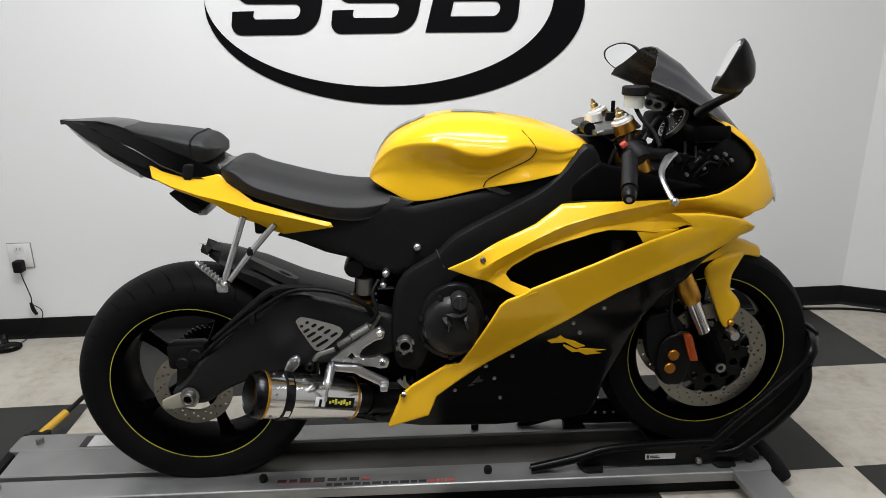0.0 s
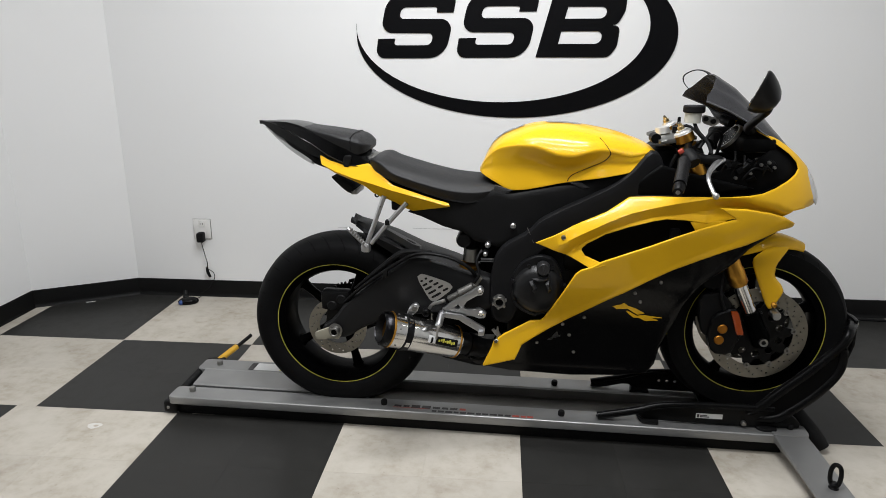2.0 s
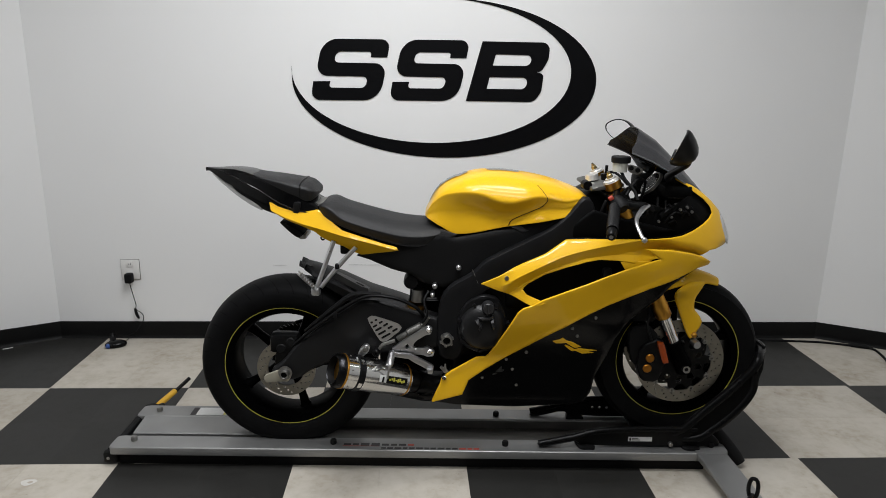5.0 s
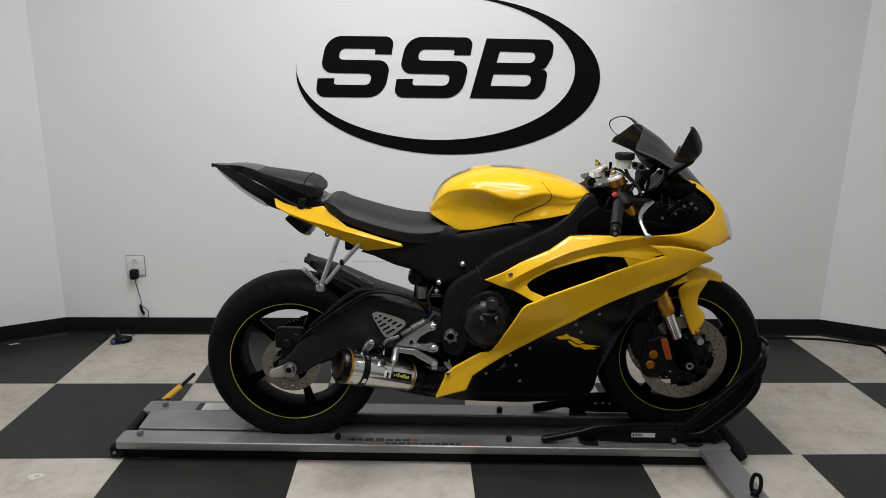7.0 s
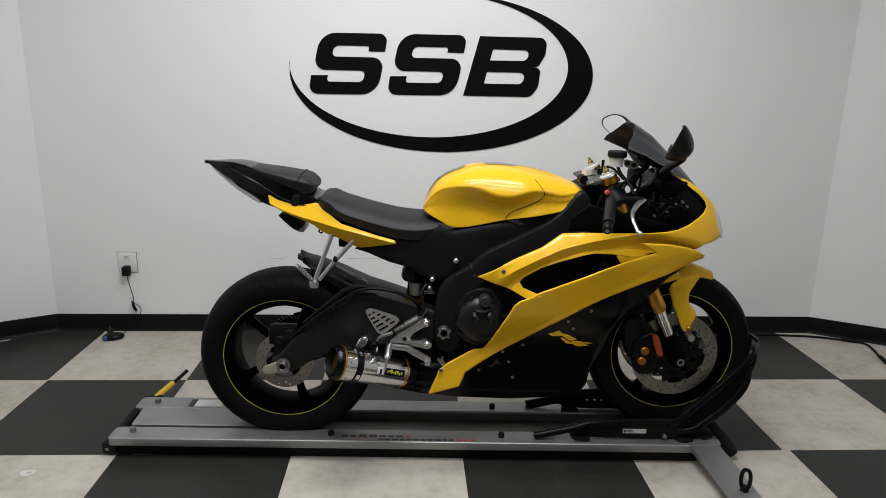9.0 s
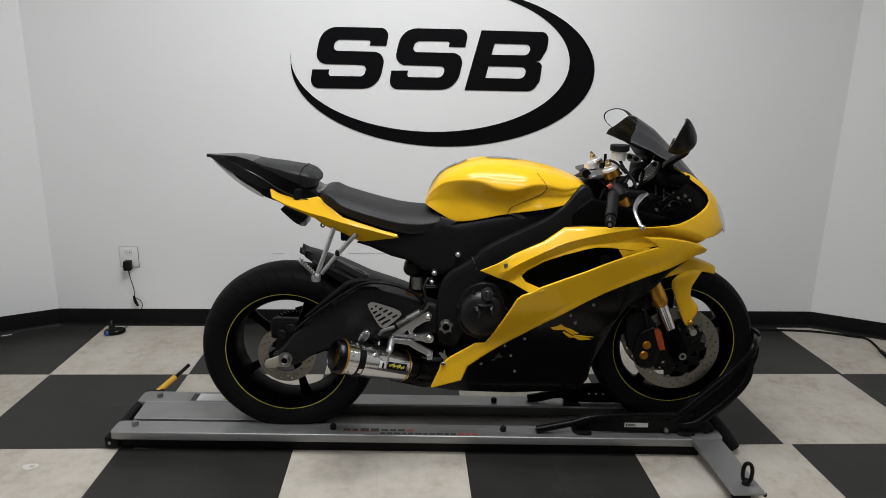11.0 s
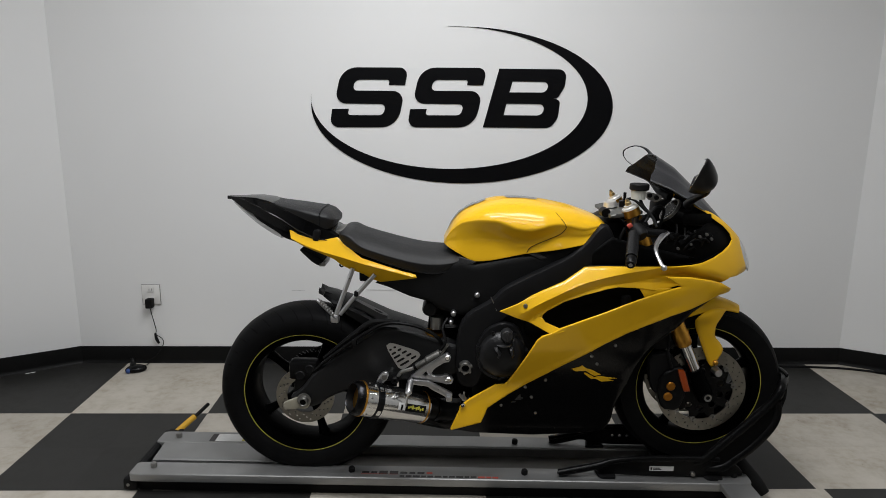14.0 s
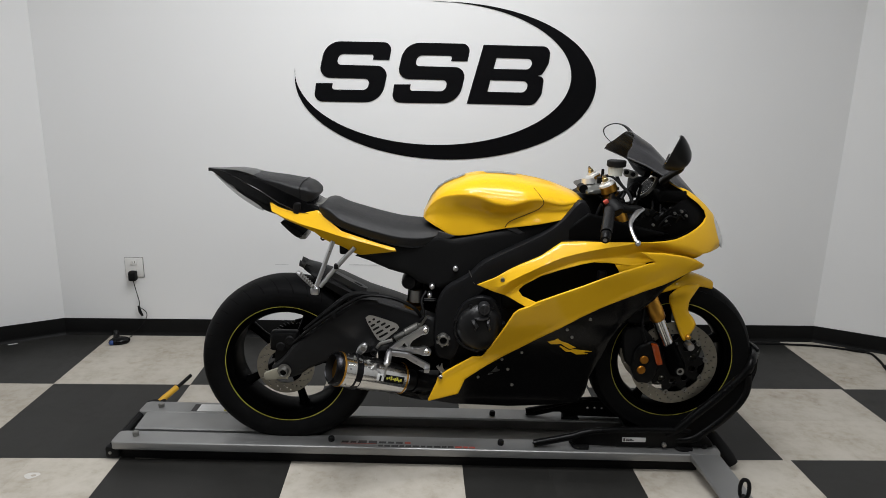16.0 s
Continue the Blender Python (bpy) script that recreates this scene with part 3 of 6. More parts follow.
# ---- wheel chock ----
def foot_block(x0, x1, s):
    rows = []
    for y, cut in ((0.084, 0.0), (0.122, 0.006), (0.133, 0.012), (0.138, 0.022)):
        a, b = x0 + cut, x1 - cut * 0.4 + 0.012
        rows.append([(a, s * y, 0.0803), (a, s * y, 0.087), (a + 0.004, s * y, 0.090), (b - 0.004, s * y, 0.090), (b, s * y, 0.087), (b, s * y, 0.0803)])
    return rings(rows)


chock = thing("wheel_chock", "black tubular steel wheel chock bolted across the dolly", "wheel chock", STAND)
for s in (-1, 1):
    hoop = [(0.715, 0.160), (0.777, 0.222), (0.849, 0.293), (0.902, 0.350), (0.934, 0.392), (0.950, 0.425)]
    part("side_tube", tube([(0.64, s * 0.085, 0.115), (0.68, s * 0.103, 0.133)] + [(x, s * 0.119, z) for x, z in hoop[:-1]] + [(0.950, s * 0.112, 0.420), (0.962, s * 0.092, 0.430), (0.984, s * 0.058, 0.431), (1.001, s * 0.024, 0.430)], 0.016, 12), CHOCK_BLACK, chock)
    under = [(0.775, 0.126), (0.815, 0.156), (0.868, 0.204), (0.914, 0.260), (0.937, 0.304), (0.942, 0.344)]
    part("lower_tube", tube([(0.68, s * 0.085, 0.108), (0.73, s * 0.108, 0.112)] + [(x, s * 0.120, z) for x, z in under] + [(0.936, s * 0.119, 0.380)], 0.016, 12), CHOCK_BLACK, chock)
    # the shadow between the tubes is put into the plate's near-black colour
    part("web_plate", panel(hoop[:-1] + under[::-1], 0.126, 0.006, s, (), 0.03, 0, 0), INNER, chock, "black web plate between the tubes, coloured near black as shaded")
    plate = [(0.196, 0.083), (0.204, 0.093), (0.335, 0.128), (0.40, 0.147), (0.56, 0.153), (0.72, 0.158), (0.80, 0.15), (0.85, 0.11), (0.85, 0.084), (0.36, 0.084), (0.325, 0.106), (0.24, 0.083)]
    part("strut_tube", tube([(0.20, s * 0.121, 0.0925), (0.33, s * 0.121, 0.122), (0.41, s * 0.121, 0.146), (0.56, s * 0.121, 0.155), (0.76, s * 0.12, 0.156)], [0.0135, 0.0135, 0.0115, 0.0115, 0.0115], 12), CHOCK_BLACK, chock)
    drill = [[(x + 0.0055 * math.cos(radians(45 * q)), 0.121 + 0.0045 * math.sin(radians(45 * q))) for q in range(8)] for x in (0.441, 0.469, 0.497)] if s > 0 else ()
    part("side_plate", panel(rounded(plate), 0.118, 0.010, s, drill, 0.03, 0.003 if s > 0 else 0.006, 0.002 if s > 0 else 0.004), BLACK_SATIN, chock, "black folded side plate")
    part("foot", foot_block(0.335, 0.392, s), BLACK_MATTE, chock)
    part("foot", foot_block(0.710, 0.768, s), BLACK_MATTE, chock)
part("end_bow", tube([(1.000, -0.026, 0.430), (1.007, 0, 0.430), (1.000, 0.026, 0.430)], 0.016, 12), CHOCK_BLACK, chock)
rows = []
for k in range(9):
    a = radians(-118 + 16 * k)
    rows.append([(FX + r * math.cos(a), y, FZ + r * math.sin(a)) for r, y in ((0.306, -0.06), (0.312, -0.06), (0.312, 0.06), (0.306, 0.06))])
part("cradle", rings(rows), BLACK_SATIN, chock)
part("sticker", box(0.520, -0.1200, 0.106, 0.605, -0.1183, 0.123, 0), LABEL, chock, "small silver sticker")
for x0, x1, z0, z1 in ((0.524, 0.530, 0.109, 0.120), (0.533, 0.562, 0.110, 0.113), (0.533, 0.556, 0.115, 0.118)):
    part("sticker_bar", box(x0, -0.1206, z0, x1, -0.1201, z1, 0), INK, chock)
part("rear_leg", tube([(0.852, -0.050, 0.120), (0.893, -0.078, 0.074), (0.922, -0.100, 0.040), (0.938, -0.112, 0.020)], [0.026, 0.027, 0.025, 0.019], 14), BLACK_MATTE, chock, "slanting black leg")
part("plate_bolt", lathe([(0, -0.130), (0.007, -0.130), (0.009, -0.126), (0.009, -0.117)], 0.672, 0.098, 16), CAST, chock)

# ---- motorcycle ----
bike = thing("motorcycle", "yellow and black sport motorcycle standing on a grey dolly", "motorcycle", STAND)


def nose_x(z):
    return table(z, [(0.70, 0.72), (0.76, 0.775), (0.805, 0.828), (0.842, 0.828), (0.892, 0.814), (0.937, 0.792), (0.98, 0.760), (1.02, 0.716), (1.057, 0.67), (1.10, 0.61)])


def skin(x, z):
    """Half width of the fairing at a place of its side view."""
    w = table(z, [(0.3, 0.15), (0.45, 0.19), (0.6, 0.215), (0.75, 0.215), (0.85, 0.20), (0.95, 0.175), (1.08, 0.135)])
    u = min(max((x - 0.40) / (nose_x(z) - 0.40), 0), 1)
    return w * math.sqrt(max(0, 1 - u ** 3.6))


def wheel(name, cx, cz, radius, half, label):
    w = part(name, lathe([(0.217, -half * 0.82), (0.2185, -half * 0.84), (0.212, -half * 0.80), (0.196, -half * 0.74), (0.188, -half * 0.5), (0.186, 0.0), (0.188, half * 0.5), (0.196, half * 0.74),
                          (0.212, half * 0.80), (0.2185, half * 0.84), (0.217, half * 0.82), (0.203, half * 0.45), (0.2, 0), (0.203, -half * 0.45)], cx, cz, 72, closed=True), RIM_BLACK, bike, label)
    prof = [(0.214, -half * 0.80), (0.222, -half * 0.87), (0.235, -half * 0.95), (0.255, -half), (0.275, -half * 0.99), (radius - 0.025, -half * 0.86), (radius - 0.012, -half * 0.66), (radius - 0.004, -half * 0.38), (radius, 0)]
    prof += [(r, -y) for r, y in prof[-2::-1]]
    part("tyre", lathe(prof, cx, cz, 96), tread_material("tread_rubber", cx, cz, 34 if cx < 0 else 30), w, "black rubber road tyre")
    for s in (-1, 1):
        part("rim_tape", lathe([(0.2175, s * half * 0.845), (0.2175, s * (half * 0.845 + 0.0012)), (0.2193, s * (half * 0.845 + 0.0012)), (0.2193, s * half * 0.845)], cx, cz, 96, closed=True), TAPE, w, "thin yellow rim stripe")
    part("hub", lathe([(0.018, -half * 0.8), (0.042, -half * 0.8), (0.046, -half * 0.6), (0.04, 0), (0.046, half * 0.6), (0.042, half * 0.8), (0.018, half * 0.8)], cx, cz, 32), BLACK_SATIN, w)
    for k in range(5):
        a = radians(72 * k + (68 if cx < 0 else 23))
        d, t = Vector((math.cos(a), 0, math.sin(a))), Vector((-math.sin(a), 0, math.cos(a)))
        rows = []
        for r, wd, th in ((0.035, 0.024, 0.026), (0.08, 0.017, 0.022), (0.14, 0.014, 0.016), (0.178, 0.017, 0.020), (0.193, 0.026, 0.028)):
            c = Vector((cx, 0, cz)) + d * r
            rows.append([c + t * wd * math.cos(q) + Vector((0, th * math.sin(q), 0)) for q in (2 * math.pi * j / 12 for j in range(12))])
        part("spoke", rings(rows), RIM_BLACK, w)
    return w


def disc(parent, cx, cz, y, r0, r1, n, bobbins=0):
    ringo = [(cx + r1 * math.cos(radians(5 * k)), cz + r1 * math.sin(radians(5 * k))) for k in range(72)]
    hole = [(cx + r0 * math.cos(radians(7.5 * k)), cz + r0 * math.sin(radians(7.5 * k))) for k in range(48)]
    holes = [hole]
    for k in range(n):
        for j in range(3):
            a = 2 * math.pi * (k + 0.33 * j) / n
            r = r0 + (r1 - r0) * (0.26 + 0.24 * j)
            holes.append([(cx + r * math.cos(a) + 0.0036 * math.cos(radians(60 * q)), cz + r * math.sin(a) + 0.0036 * math.sin(radians(60 * q))) for q in range(6)])
    d = part("brake_disc", panel(ringo, abs(y), 0.005, -1 if y < 0 else 1, holes, 0.03, 0, 0), DISC, parent, "drilled steel brake disc")
    return d


front = wheel("front_wheel", FX, FZ, 0.299, 0.060, "black five-spoke front wheel")
rear = wheel("rear_wheel", RX, RZ, 0.316, 0.090, "black five-spoke rear wheel")
disc(rear, RX, RZ, -0.092, 0.064, 0.102, 15)
disc(front, FX, FZ, -0.078, 0.112, 0.155, 22)
disc(front, FX, FZ, 0.078, 0.112, 0.155, 22)
for k in range(10):
    a = radians(36 * k + 8)
    bm = lathe([(0.004, -0.084), (0.009, -0.084), (0.009, -0.07), (0.004, -0.07)], FX + 0.111 * math.cos(a), FZ + 0.111 * math.sin(a), 14, closed=True)
    part("bobbin", bm, CAST, front)
carrier = []
for k in range(60):
    a = radians(6 * k)
    r = 0.106 if (k % 6) in (0, 1, 2) else 0.088
    carrier.append((FX + r * math.cos(a), FZ + r * math.sin(a)))
lighten = []
for k in range(10):
    a = radians(36 * k + 20)
    lighten.append([(FX + 0.07 * math.cos(a) + 0.013 * math.cos(radians(60 * q)), FZ + 0.07 * math.sin(a) + 0.013 * math.sin(radians(60 * q))) for q in range(6)])
part("disc_carrier", panel(carrier, 0.080, 0.005, -1, lighten, 0.03, 0, 0), BLACK_SATIN, front)
part("disc_carrier", panel(carrier, 0.080, 0.005, 1, lighten, 0.03, 0, 0), BLACK_SATIN, front)
teeth = []
for k in range(176):
    r = 0.104 if k % 4 < 2 else 0.096
    teeth.append((RX + r * math.cos(2 * math.pi * k / 176), RZ + r * math.sin(2 * math.pi * k / 176)))
part("sprocket", panel(teeth, 0.088, 0.006, 1, (), 0.05, 0, 0), BLACK_SATIN, rear)
bm = rod((FX, -0.135, FZ - 0.004), (FX, 0.135, FZ - 0.004), 0.0125)
part("front_axle", bm, BLACK_SATIN, bike)
part("axle_nut", lathe([(0.007, -0.136), (0.013, -0.138), (0.013, -0.13), (0.007, -0.13)], FX + 0.004, FZ - 0.006, 20, closed=True), CAST, bike)
part("rear_axle", rod((RX, -0.15, RZ), (RX, 0.15, RZ), 0.012), CAST, bike)

# swingarm
ARM = [(-0.735, 0.345), (-0.74, 0.372), (-0.70, 0.40), (-0.655, 0.462), (-0.56, 0.535), (-0.47, 0.598), (-0.425, 0.628), (-0.385, 0.630), (-0.32, 0.612), (-0.24, 0.588), (-0.15, 0.560),
       (-0.12, 0.50), (-0.17, 0.455), (-0.30, 0.44), (-0.42, 0.43), (-0.52, 0.405), (-0.60, 0.372), (-0.65, 0.335), (-0.70, 0.330)]
for s in (-1, 1):
    part("swingarm", panel(rounded([(x, z if s < 0 else min(z, 0.56)) for x, z in ARM]), 0.135, 0.05, s, (), 0.025, 0.022, 0.012), SWING_BLACK, bike, "black braced swingarm")
part("swingarm_bridge", box(-0.40, -0.09, 0.47, -0.30, 0.09, 0.58, 0.015), BLACK_SATIN, bike)
for s in (-1, 1):
    plate = [(-0.7614, 0.3535), (-0.7119, 0.3743), (-0.6784, 0.3604), (-0.6714, 0.3461), (-0.6817, 0.3317), (-0.7087, 0.3318), (-0.7579, 0.3265), (-0.7633, 0.3388)]
    part("chain_adjuster", panel(rounded(plate, 1, 0.12), 0.1425, 0.007, s, (), 0.02, 0.004, 0.002), AXLE_BLOCK, bike, "bare aluminium axle block")
part("axle_nut", lathe([(0.0105, -0.150), (0.0105, -0.1655), (0.012, -0.167), (0.0155, -0.166), (0.017, -0.163), (0.0175, -0.147), (0.024, -0.146), (0.024, -0.143)], RX + 0.0075, RZ + 0.008, 24), CAST, bike, "bright hollow axle nut")
# near-black disc gives the nut's hole its shade
part("axle_end", lathe([(0.0, -0.160), (0.0107, -0.160), (0.0107, -0.15)], RX + 0.0075, RZ + 0.008, 16), INNER, bike)
part("brake_hose", tube([(-0.66, -0.12, 0.46), (-0.58, -0.145, 0.535), (-0.47, -0.148, 0.615), (-0.40, -0.148, 0.648), (-0.31, -0.146, 0.640), (-0.24, -0.14, 0.605), (-0.21, -0.13, 0.56)], 0.006, 8), BLACK_SATIN, bike)
part("hose_clip", box(-0.52, -0.155, 0.565, -0.505, -0.135, 0.59, 0.003), BLACK_MATTE, bike)
part("chain_guard", tube([(-0.62, -0.125, 0.512), (-0.52, -0.14, 0.60), (-0.45, -0.143, 0.65), (-0.36, -0.14, 0.652)], [0.006, 0.009, 0.009, 0.006], 8), BLACK_MATTE, bike)
part("rear_caliper", box(-0.745, -0.120, 0.425, -0.645, -0.065, 0.495, 0.014), BLACK_SATIN, bike, "small black rear brake caliper")
part("caliper_bracket", panel([(-0.735, 0.36), (-0.66, 0.36), (-0.645, 0.44), (-0.66, 0.475), (-0.72, 0.47)], 0.112, 0.012, -1, (), 0.03, 0.004, 0.003), BLACK_SATIN, bike)
for dx, dz in ((-0.705, 0.445), (-0.672, 0.468)):
    part("caliper_cap", lathe([(0, -0.124), (0.014, -0.124), (0.017, -0.12), (0.017, -0.11)], dx, dz, 18), BLACK_MATTE, bike)
# chain on the far side
part("chain", tube([(-0.697, 0.09, 0.462), (-0.40, 0.09, 0.545), (-0.12, 0.09, 0.555)], 0.007, 8), BLACK_MATTE, bike)
part("chain", tube([(-0.697, 0.09, 0.256), (-0.40, 0.09, 0.38), (-0.12, 0.09, 0.46)], 0.007, 8), BLACK_MATTE, bike)

# rear hugger over the tyre
rows = []
for x, z, w, d in ((-0.632, 0.720, 0.045, 0.012), (-0.600, 0.708, 0.074, 0.030), (-0.51, 0.674, 0.088, 0.046), (-0.456, 0.648, 0.092, 0.048), (-0.41, 0.626, 0.095, 0.048), (-0.304, 0.592, 0.095, 0.045), (-0.25, 0.575, 0.085, 0.045)):
    rows.append([(x + 0.01, -w, z - d), (x, -w, z - 0.012), (x, -w + 0.012, z - 0.002), (x, -0.03, z + 0.004), (x, 0.03, z + 0.004), (x, w - 0.012, z - 0.002), (x, w, z - 0.012), (x + 0.01, w, z - d), (x + 0.01, w - 0.004, z - d), (x, w - 0.006, z - 0.016), (x, 0, z - 0.006), (x, -w + 0.006, z - 0.016), (x + 0.01, -w + 0.004, z - d)])
part("rear_hugger", rings(rows), HUGGER, bike, "matte black hugger fender", 20)
# near-black box on the face stands in for a hollow slot
part("hugger_slot", box(-0.447, -0.0955, 0.622, -0.420, -0.088, 0.628, 0.002), INNER, bike)
plate = [(-0.535, -0.070), (-0.470, -0.086), (-0.428, -0.094), (-0.408, -0.084), (-0.405, -0.066), (-0.425, -0.056), (-0.520, -0.050)]
part("hugger_bracket", rings([[(x, y, 0.6645 - (x + 0.431) * 0.47 + d) for x, y in plate] for d in (-0.022, -0.0015, 0.0)]), RIB_BLACK, bike, "grey-black slotted fender bracket", 20)
# the bracket's slot is a near-black cap, dark like a shaded hole
part("bracket_slot", rings([[(x, y, 0.6650 - (x + 0.431) * 0.47 + d) for x, y in [(-0.446, -0.082), (-0.428, -0.084), (-0.420, -0.078), (-0.428, -0.072), (-0.446, -0.070), (-0.452, -0.076)]] for d in (-0.002, 0.0004)]), INNER, bike)
for y0, y1 in ((-0.066, -0.022), (-0.018, 0.030)):
    flap = [(-0.628, y0, 0.716), (-0.628, y1, 0.718), (-0.648, y1 - 0.008, 0.730), (-0.646, y0 + 0.010, 0.722)]
    part("hugger_flap", rings([flap, [(x, y, z + 0.006) for x, y, z in flap]]), HUGGER, bike)
part("hugger_joint", box(-0.4055, -0.0958, 0.582, -0.4030, -0.090, 0.618, 0.0005), INNER, bike)

# main frame, covers and engine
SPAR = [(0.325, 0.985), (0.296, 0.988), (0.2457, 0.9268), (0.194, 0.8855), (0.1147, 0.845), (0.0481, 0.8123), (-0.0192, 0.775), (-0.0534, 0.735), (-0.1291, 0.6901), (-0.158, 0.645), (-0.170, 0.58), (-0.172, 0.49), (-0.16, 0.43), (-0.10, 0.42), (-0.07, 0.50),
        (-0.06, 0.60), (-0.02, 0.67), (0.06, 0.72), (0.15, 0.76), (0.26, 0.82), (0.36, 0.90)]
for s in (-1, 1):
    part("frame_spar", panel(rounded(SPAR), lambda x, z: table(x, [(-0.2, 0.150), (0.0, 0.168), (0.2, 0.16), (0.36, 0.13)]), 0.03, s, (), 0.02, 0.013, 0.009), FRAME_BLACK, bike, "satin black aluminium frame spar")
    cover = [(-0.445, 0.772), (-0.40, 0.76), (-0.327, 0.732), (-0.26, 0.716), (-0.225, 0.69), (-0.15, 0.672), (-0.06, 0.70), (0.05, 0.78), (0.14, 0.83), (0.235, 0.89), (0.30, 0.955), (0.25, 0.925), (0.06, 0.880), (-0.11, 0.846), (-0.16, 0.862), (-0.25, 0.83), (-0.36, 0.83)]
    part("side_cover", panel(cover, lambda x, z: table(x, [(-0.45, 0.098), (-0.28, 0.122), (-0.05, 0.132), (0.30, 0.128)]), 0.008, s, (), 0.025, 0.02, 0.008), BLACK_MATTE, bike, "matte black side cover under the seat")
    for patch, lat in (([(-0.163, 0.874), (-0.108, 0.857), (-0.1526, 0.834), (-0.170, 0.838)], 0.1275), ([(0.0615, 0.8885), (0.0912, 0.8927), (0.1255, 0.8744), (0.1052, 0.8689)], 0.1335)):
        part("frame_mesh", panel(patch, lat, 0.006, s, (), 0.02, 0.004, 0.002), GRIP_MESH, bike, "textured grip patch")
part("airbox", box(-0.30, -0.10, 0.72, 0.30, 0.10, 0.86, 0.03), BLACK_MATTE, bike)
part("engine", box(-0.12, -0.135, 0.33, 0.33, 0.135, 0.70, 0.03), BLACK_SATIN, bike, "black engine block")
part("cylinder_head", box(0.05, -0.15, 0.60, 0.36, 0.15, 0.80, 0.03), BLACK_SATIN, bike)
part("radiator", box(0.37, -0.17, 0.44, 0.40, 0.17, 0.76, 0.006, m=Matrix.Translation((0.0, 0, 0))), BLACK_MATTE, bike)
CL = (-0.018, 0.556)
part("clutch_cover", lathe([(0.0, -0.2165), (0.02, -0.216), (0.04, -0.2125), (0.058, -0.206), (0.070, -0.198), (0.078, -0.187), (0.082, -0.174), (0.083, -0.16)], CL[0], CL[1], 40), CASTING, bike, "round black clutch cover")
part("oil_cap", lathe([(0.0, -0.222), (0.017, -0.222), (0.020, -0.218), (0.021, -0.19)], -0.005, 0.632, 24), RIB_BLACK, bike)
part("oil_cap_grip", box(-0.009, -0.228, 0.617, -0.001, -0.220, 0.647, 0.002), RIB_BLACK, bike)
for pts in ([(-0.046, 0.590), (-0.036, 0.594), (-0.022, 0.572), (-0.030, 0.552), (-0.036, 0.560), (-0.033, 0.572)], [(0.002, 0.592), (0.014, 0.598), (0.020, 0.566), (0.012, 0.556), (0.006, 0.575)], [(-0.036, 0.600), (0.012, 0.606), (0.008, 0.596), (-0.030, 0.592)]):
    mx, mz = sum(p[0] for p in pts) / len(pts), sum(p[1] for p in pts) / len(pts)
    part("cover_rib", rings([[(mx + (x - mx) * k, y, mz + (z - mz) * k) for x, z in pts] for k, y in ((1.15, -0.206), (0.95, -0.218), (0.5, -0.225))]), RIB_BLACK, bike, "", 20)
part("cover_flange", panel(rounded([(-0.105, 0.53), (-0.098, 0.60), (-0.07, 0.645), (-0.02, 0.668), (0.03, 0.655), (0.06, 0.60), (0.06, 0.53), (0.03, 0.48), (-0.03, 0.462), (-0.08, 0.485)]), 0.182, 0.02, -1, (), 0.02, 0.008, 0.006), CASTING, bike, "black engine side cover")
for k in range(7):
    a = radians(51 * k + 10)
    part("cover_bolt", lathe([(0.0, -0.192), (0.0055, -0.192), (0.006, -0.188), (0.006, -0.165)], CL[0] + 0.083 * math.cos(a), CL[1] + 0.083 * math.sin(a), 10), CASTING, bike)
for x, z, y, r in ((-0.102, 0.7475, -0.140, 0.009), (-0.180, 0.684, -0.146, 0.009), (-0.1875, 0.6515, -0.138, 0.008)):
    part("frame_bolt", lathe([(0.0, y - 0.008), (r * 0.6, y - 0.008), (r, y - 0.004), (r, y + 0.03)], x, z, 18), ALU, bike)
part("pivot_nut", lathe([(0.0125, -0.186), (0.018, -0.186), (0.0195, -0.183), (0.0195, -0.15), (0.0125, -0.15)], -0.1377, 0.506, 24, closed=True), CAST, bike, "ring nut of the swingarm pivot")
# near-black disc paints the shade inside the ring nut
part("pivot_bore", lathe([(0.0, -0.176), (0.0124, -0.176)], -0.1377, 0.506, 18), INNER, bike)
for k in range(6):
    a = radians(60 * k + 20)
    part("pivot_tooth", box(-0.004, -0.184, -0.0035, 0.004, -0.168, 0.0035, 0.001, m=Matrix.Translation((-0.1377 + 0.0205 * math.cos(a), 0, 0.506 + 0.0205 * math.sin(a))) @ pose(0, 0, 0, 0, 90 - math.degrees(a), 0)), CAST, bike)

for s in (-1, 1):
    part("spar_seam", tube([(-0.058, s * 0.1635, 0.749), (-0.048, s * 0.1645, 0.727), (-0.038, s * 0.1655, 0.703)], 0.0016, 6), CAST, bike)

# rear shock
# Added filler block, near black so the gap above the silencer stays dark.
part("footrest_gap_filler", box(-0.37, -0.085, 0.345, -0.12, 0.085, 0.47, 0.02), INNER, bike, "added near-black block that darkens the gap behind the footrest")
# Dark filler added to close the bright gap between shock and frame.
part("shock_gap_filler", box(-0.26, -0.02, 0.60, -0.15, 0.02, 0.76, 0.01), BLACK_MATTE, bike)
part("shock_body", rod((-0.235, -0.03, 0.69), (-0.255, -0.03, 0.47), 0.026), BLACK_SATIN, bike)
part("shock_spring", tube([(-0.243 + 0.03 * math.cos(k * 0.9), -0.03 + 0.03 * math.sin(k * 0.9), 0.60 - 0.0026 * k) for k in range(50)], 0.006, 8, steps=2), BLACK_SATIN, bike)
part("shock_reservoir", lathe([(0.0, -0.112), (0.022, -0.11), (0.026, -0.10), (0.026, -0.05), (0.0, -0.05)], -0.26, 0.685, 24), BLACK_SATIN, bike)
part("shock_collar", rod((-0.236, -0.085, 0.655), (-0.238, -0.085, 0.612), 0.022), CAST, bike, "grey preload collar")
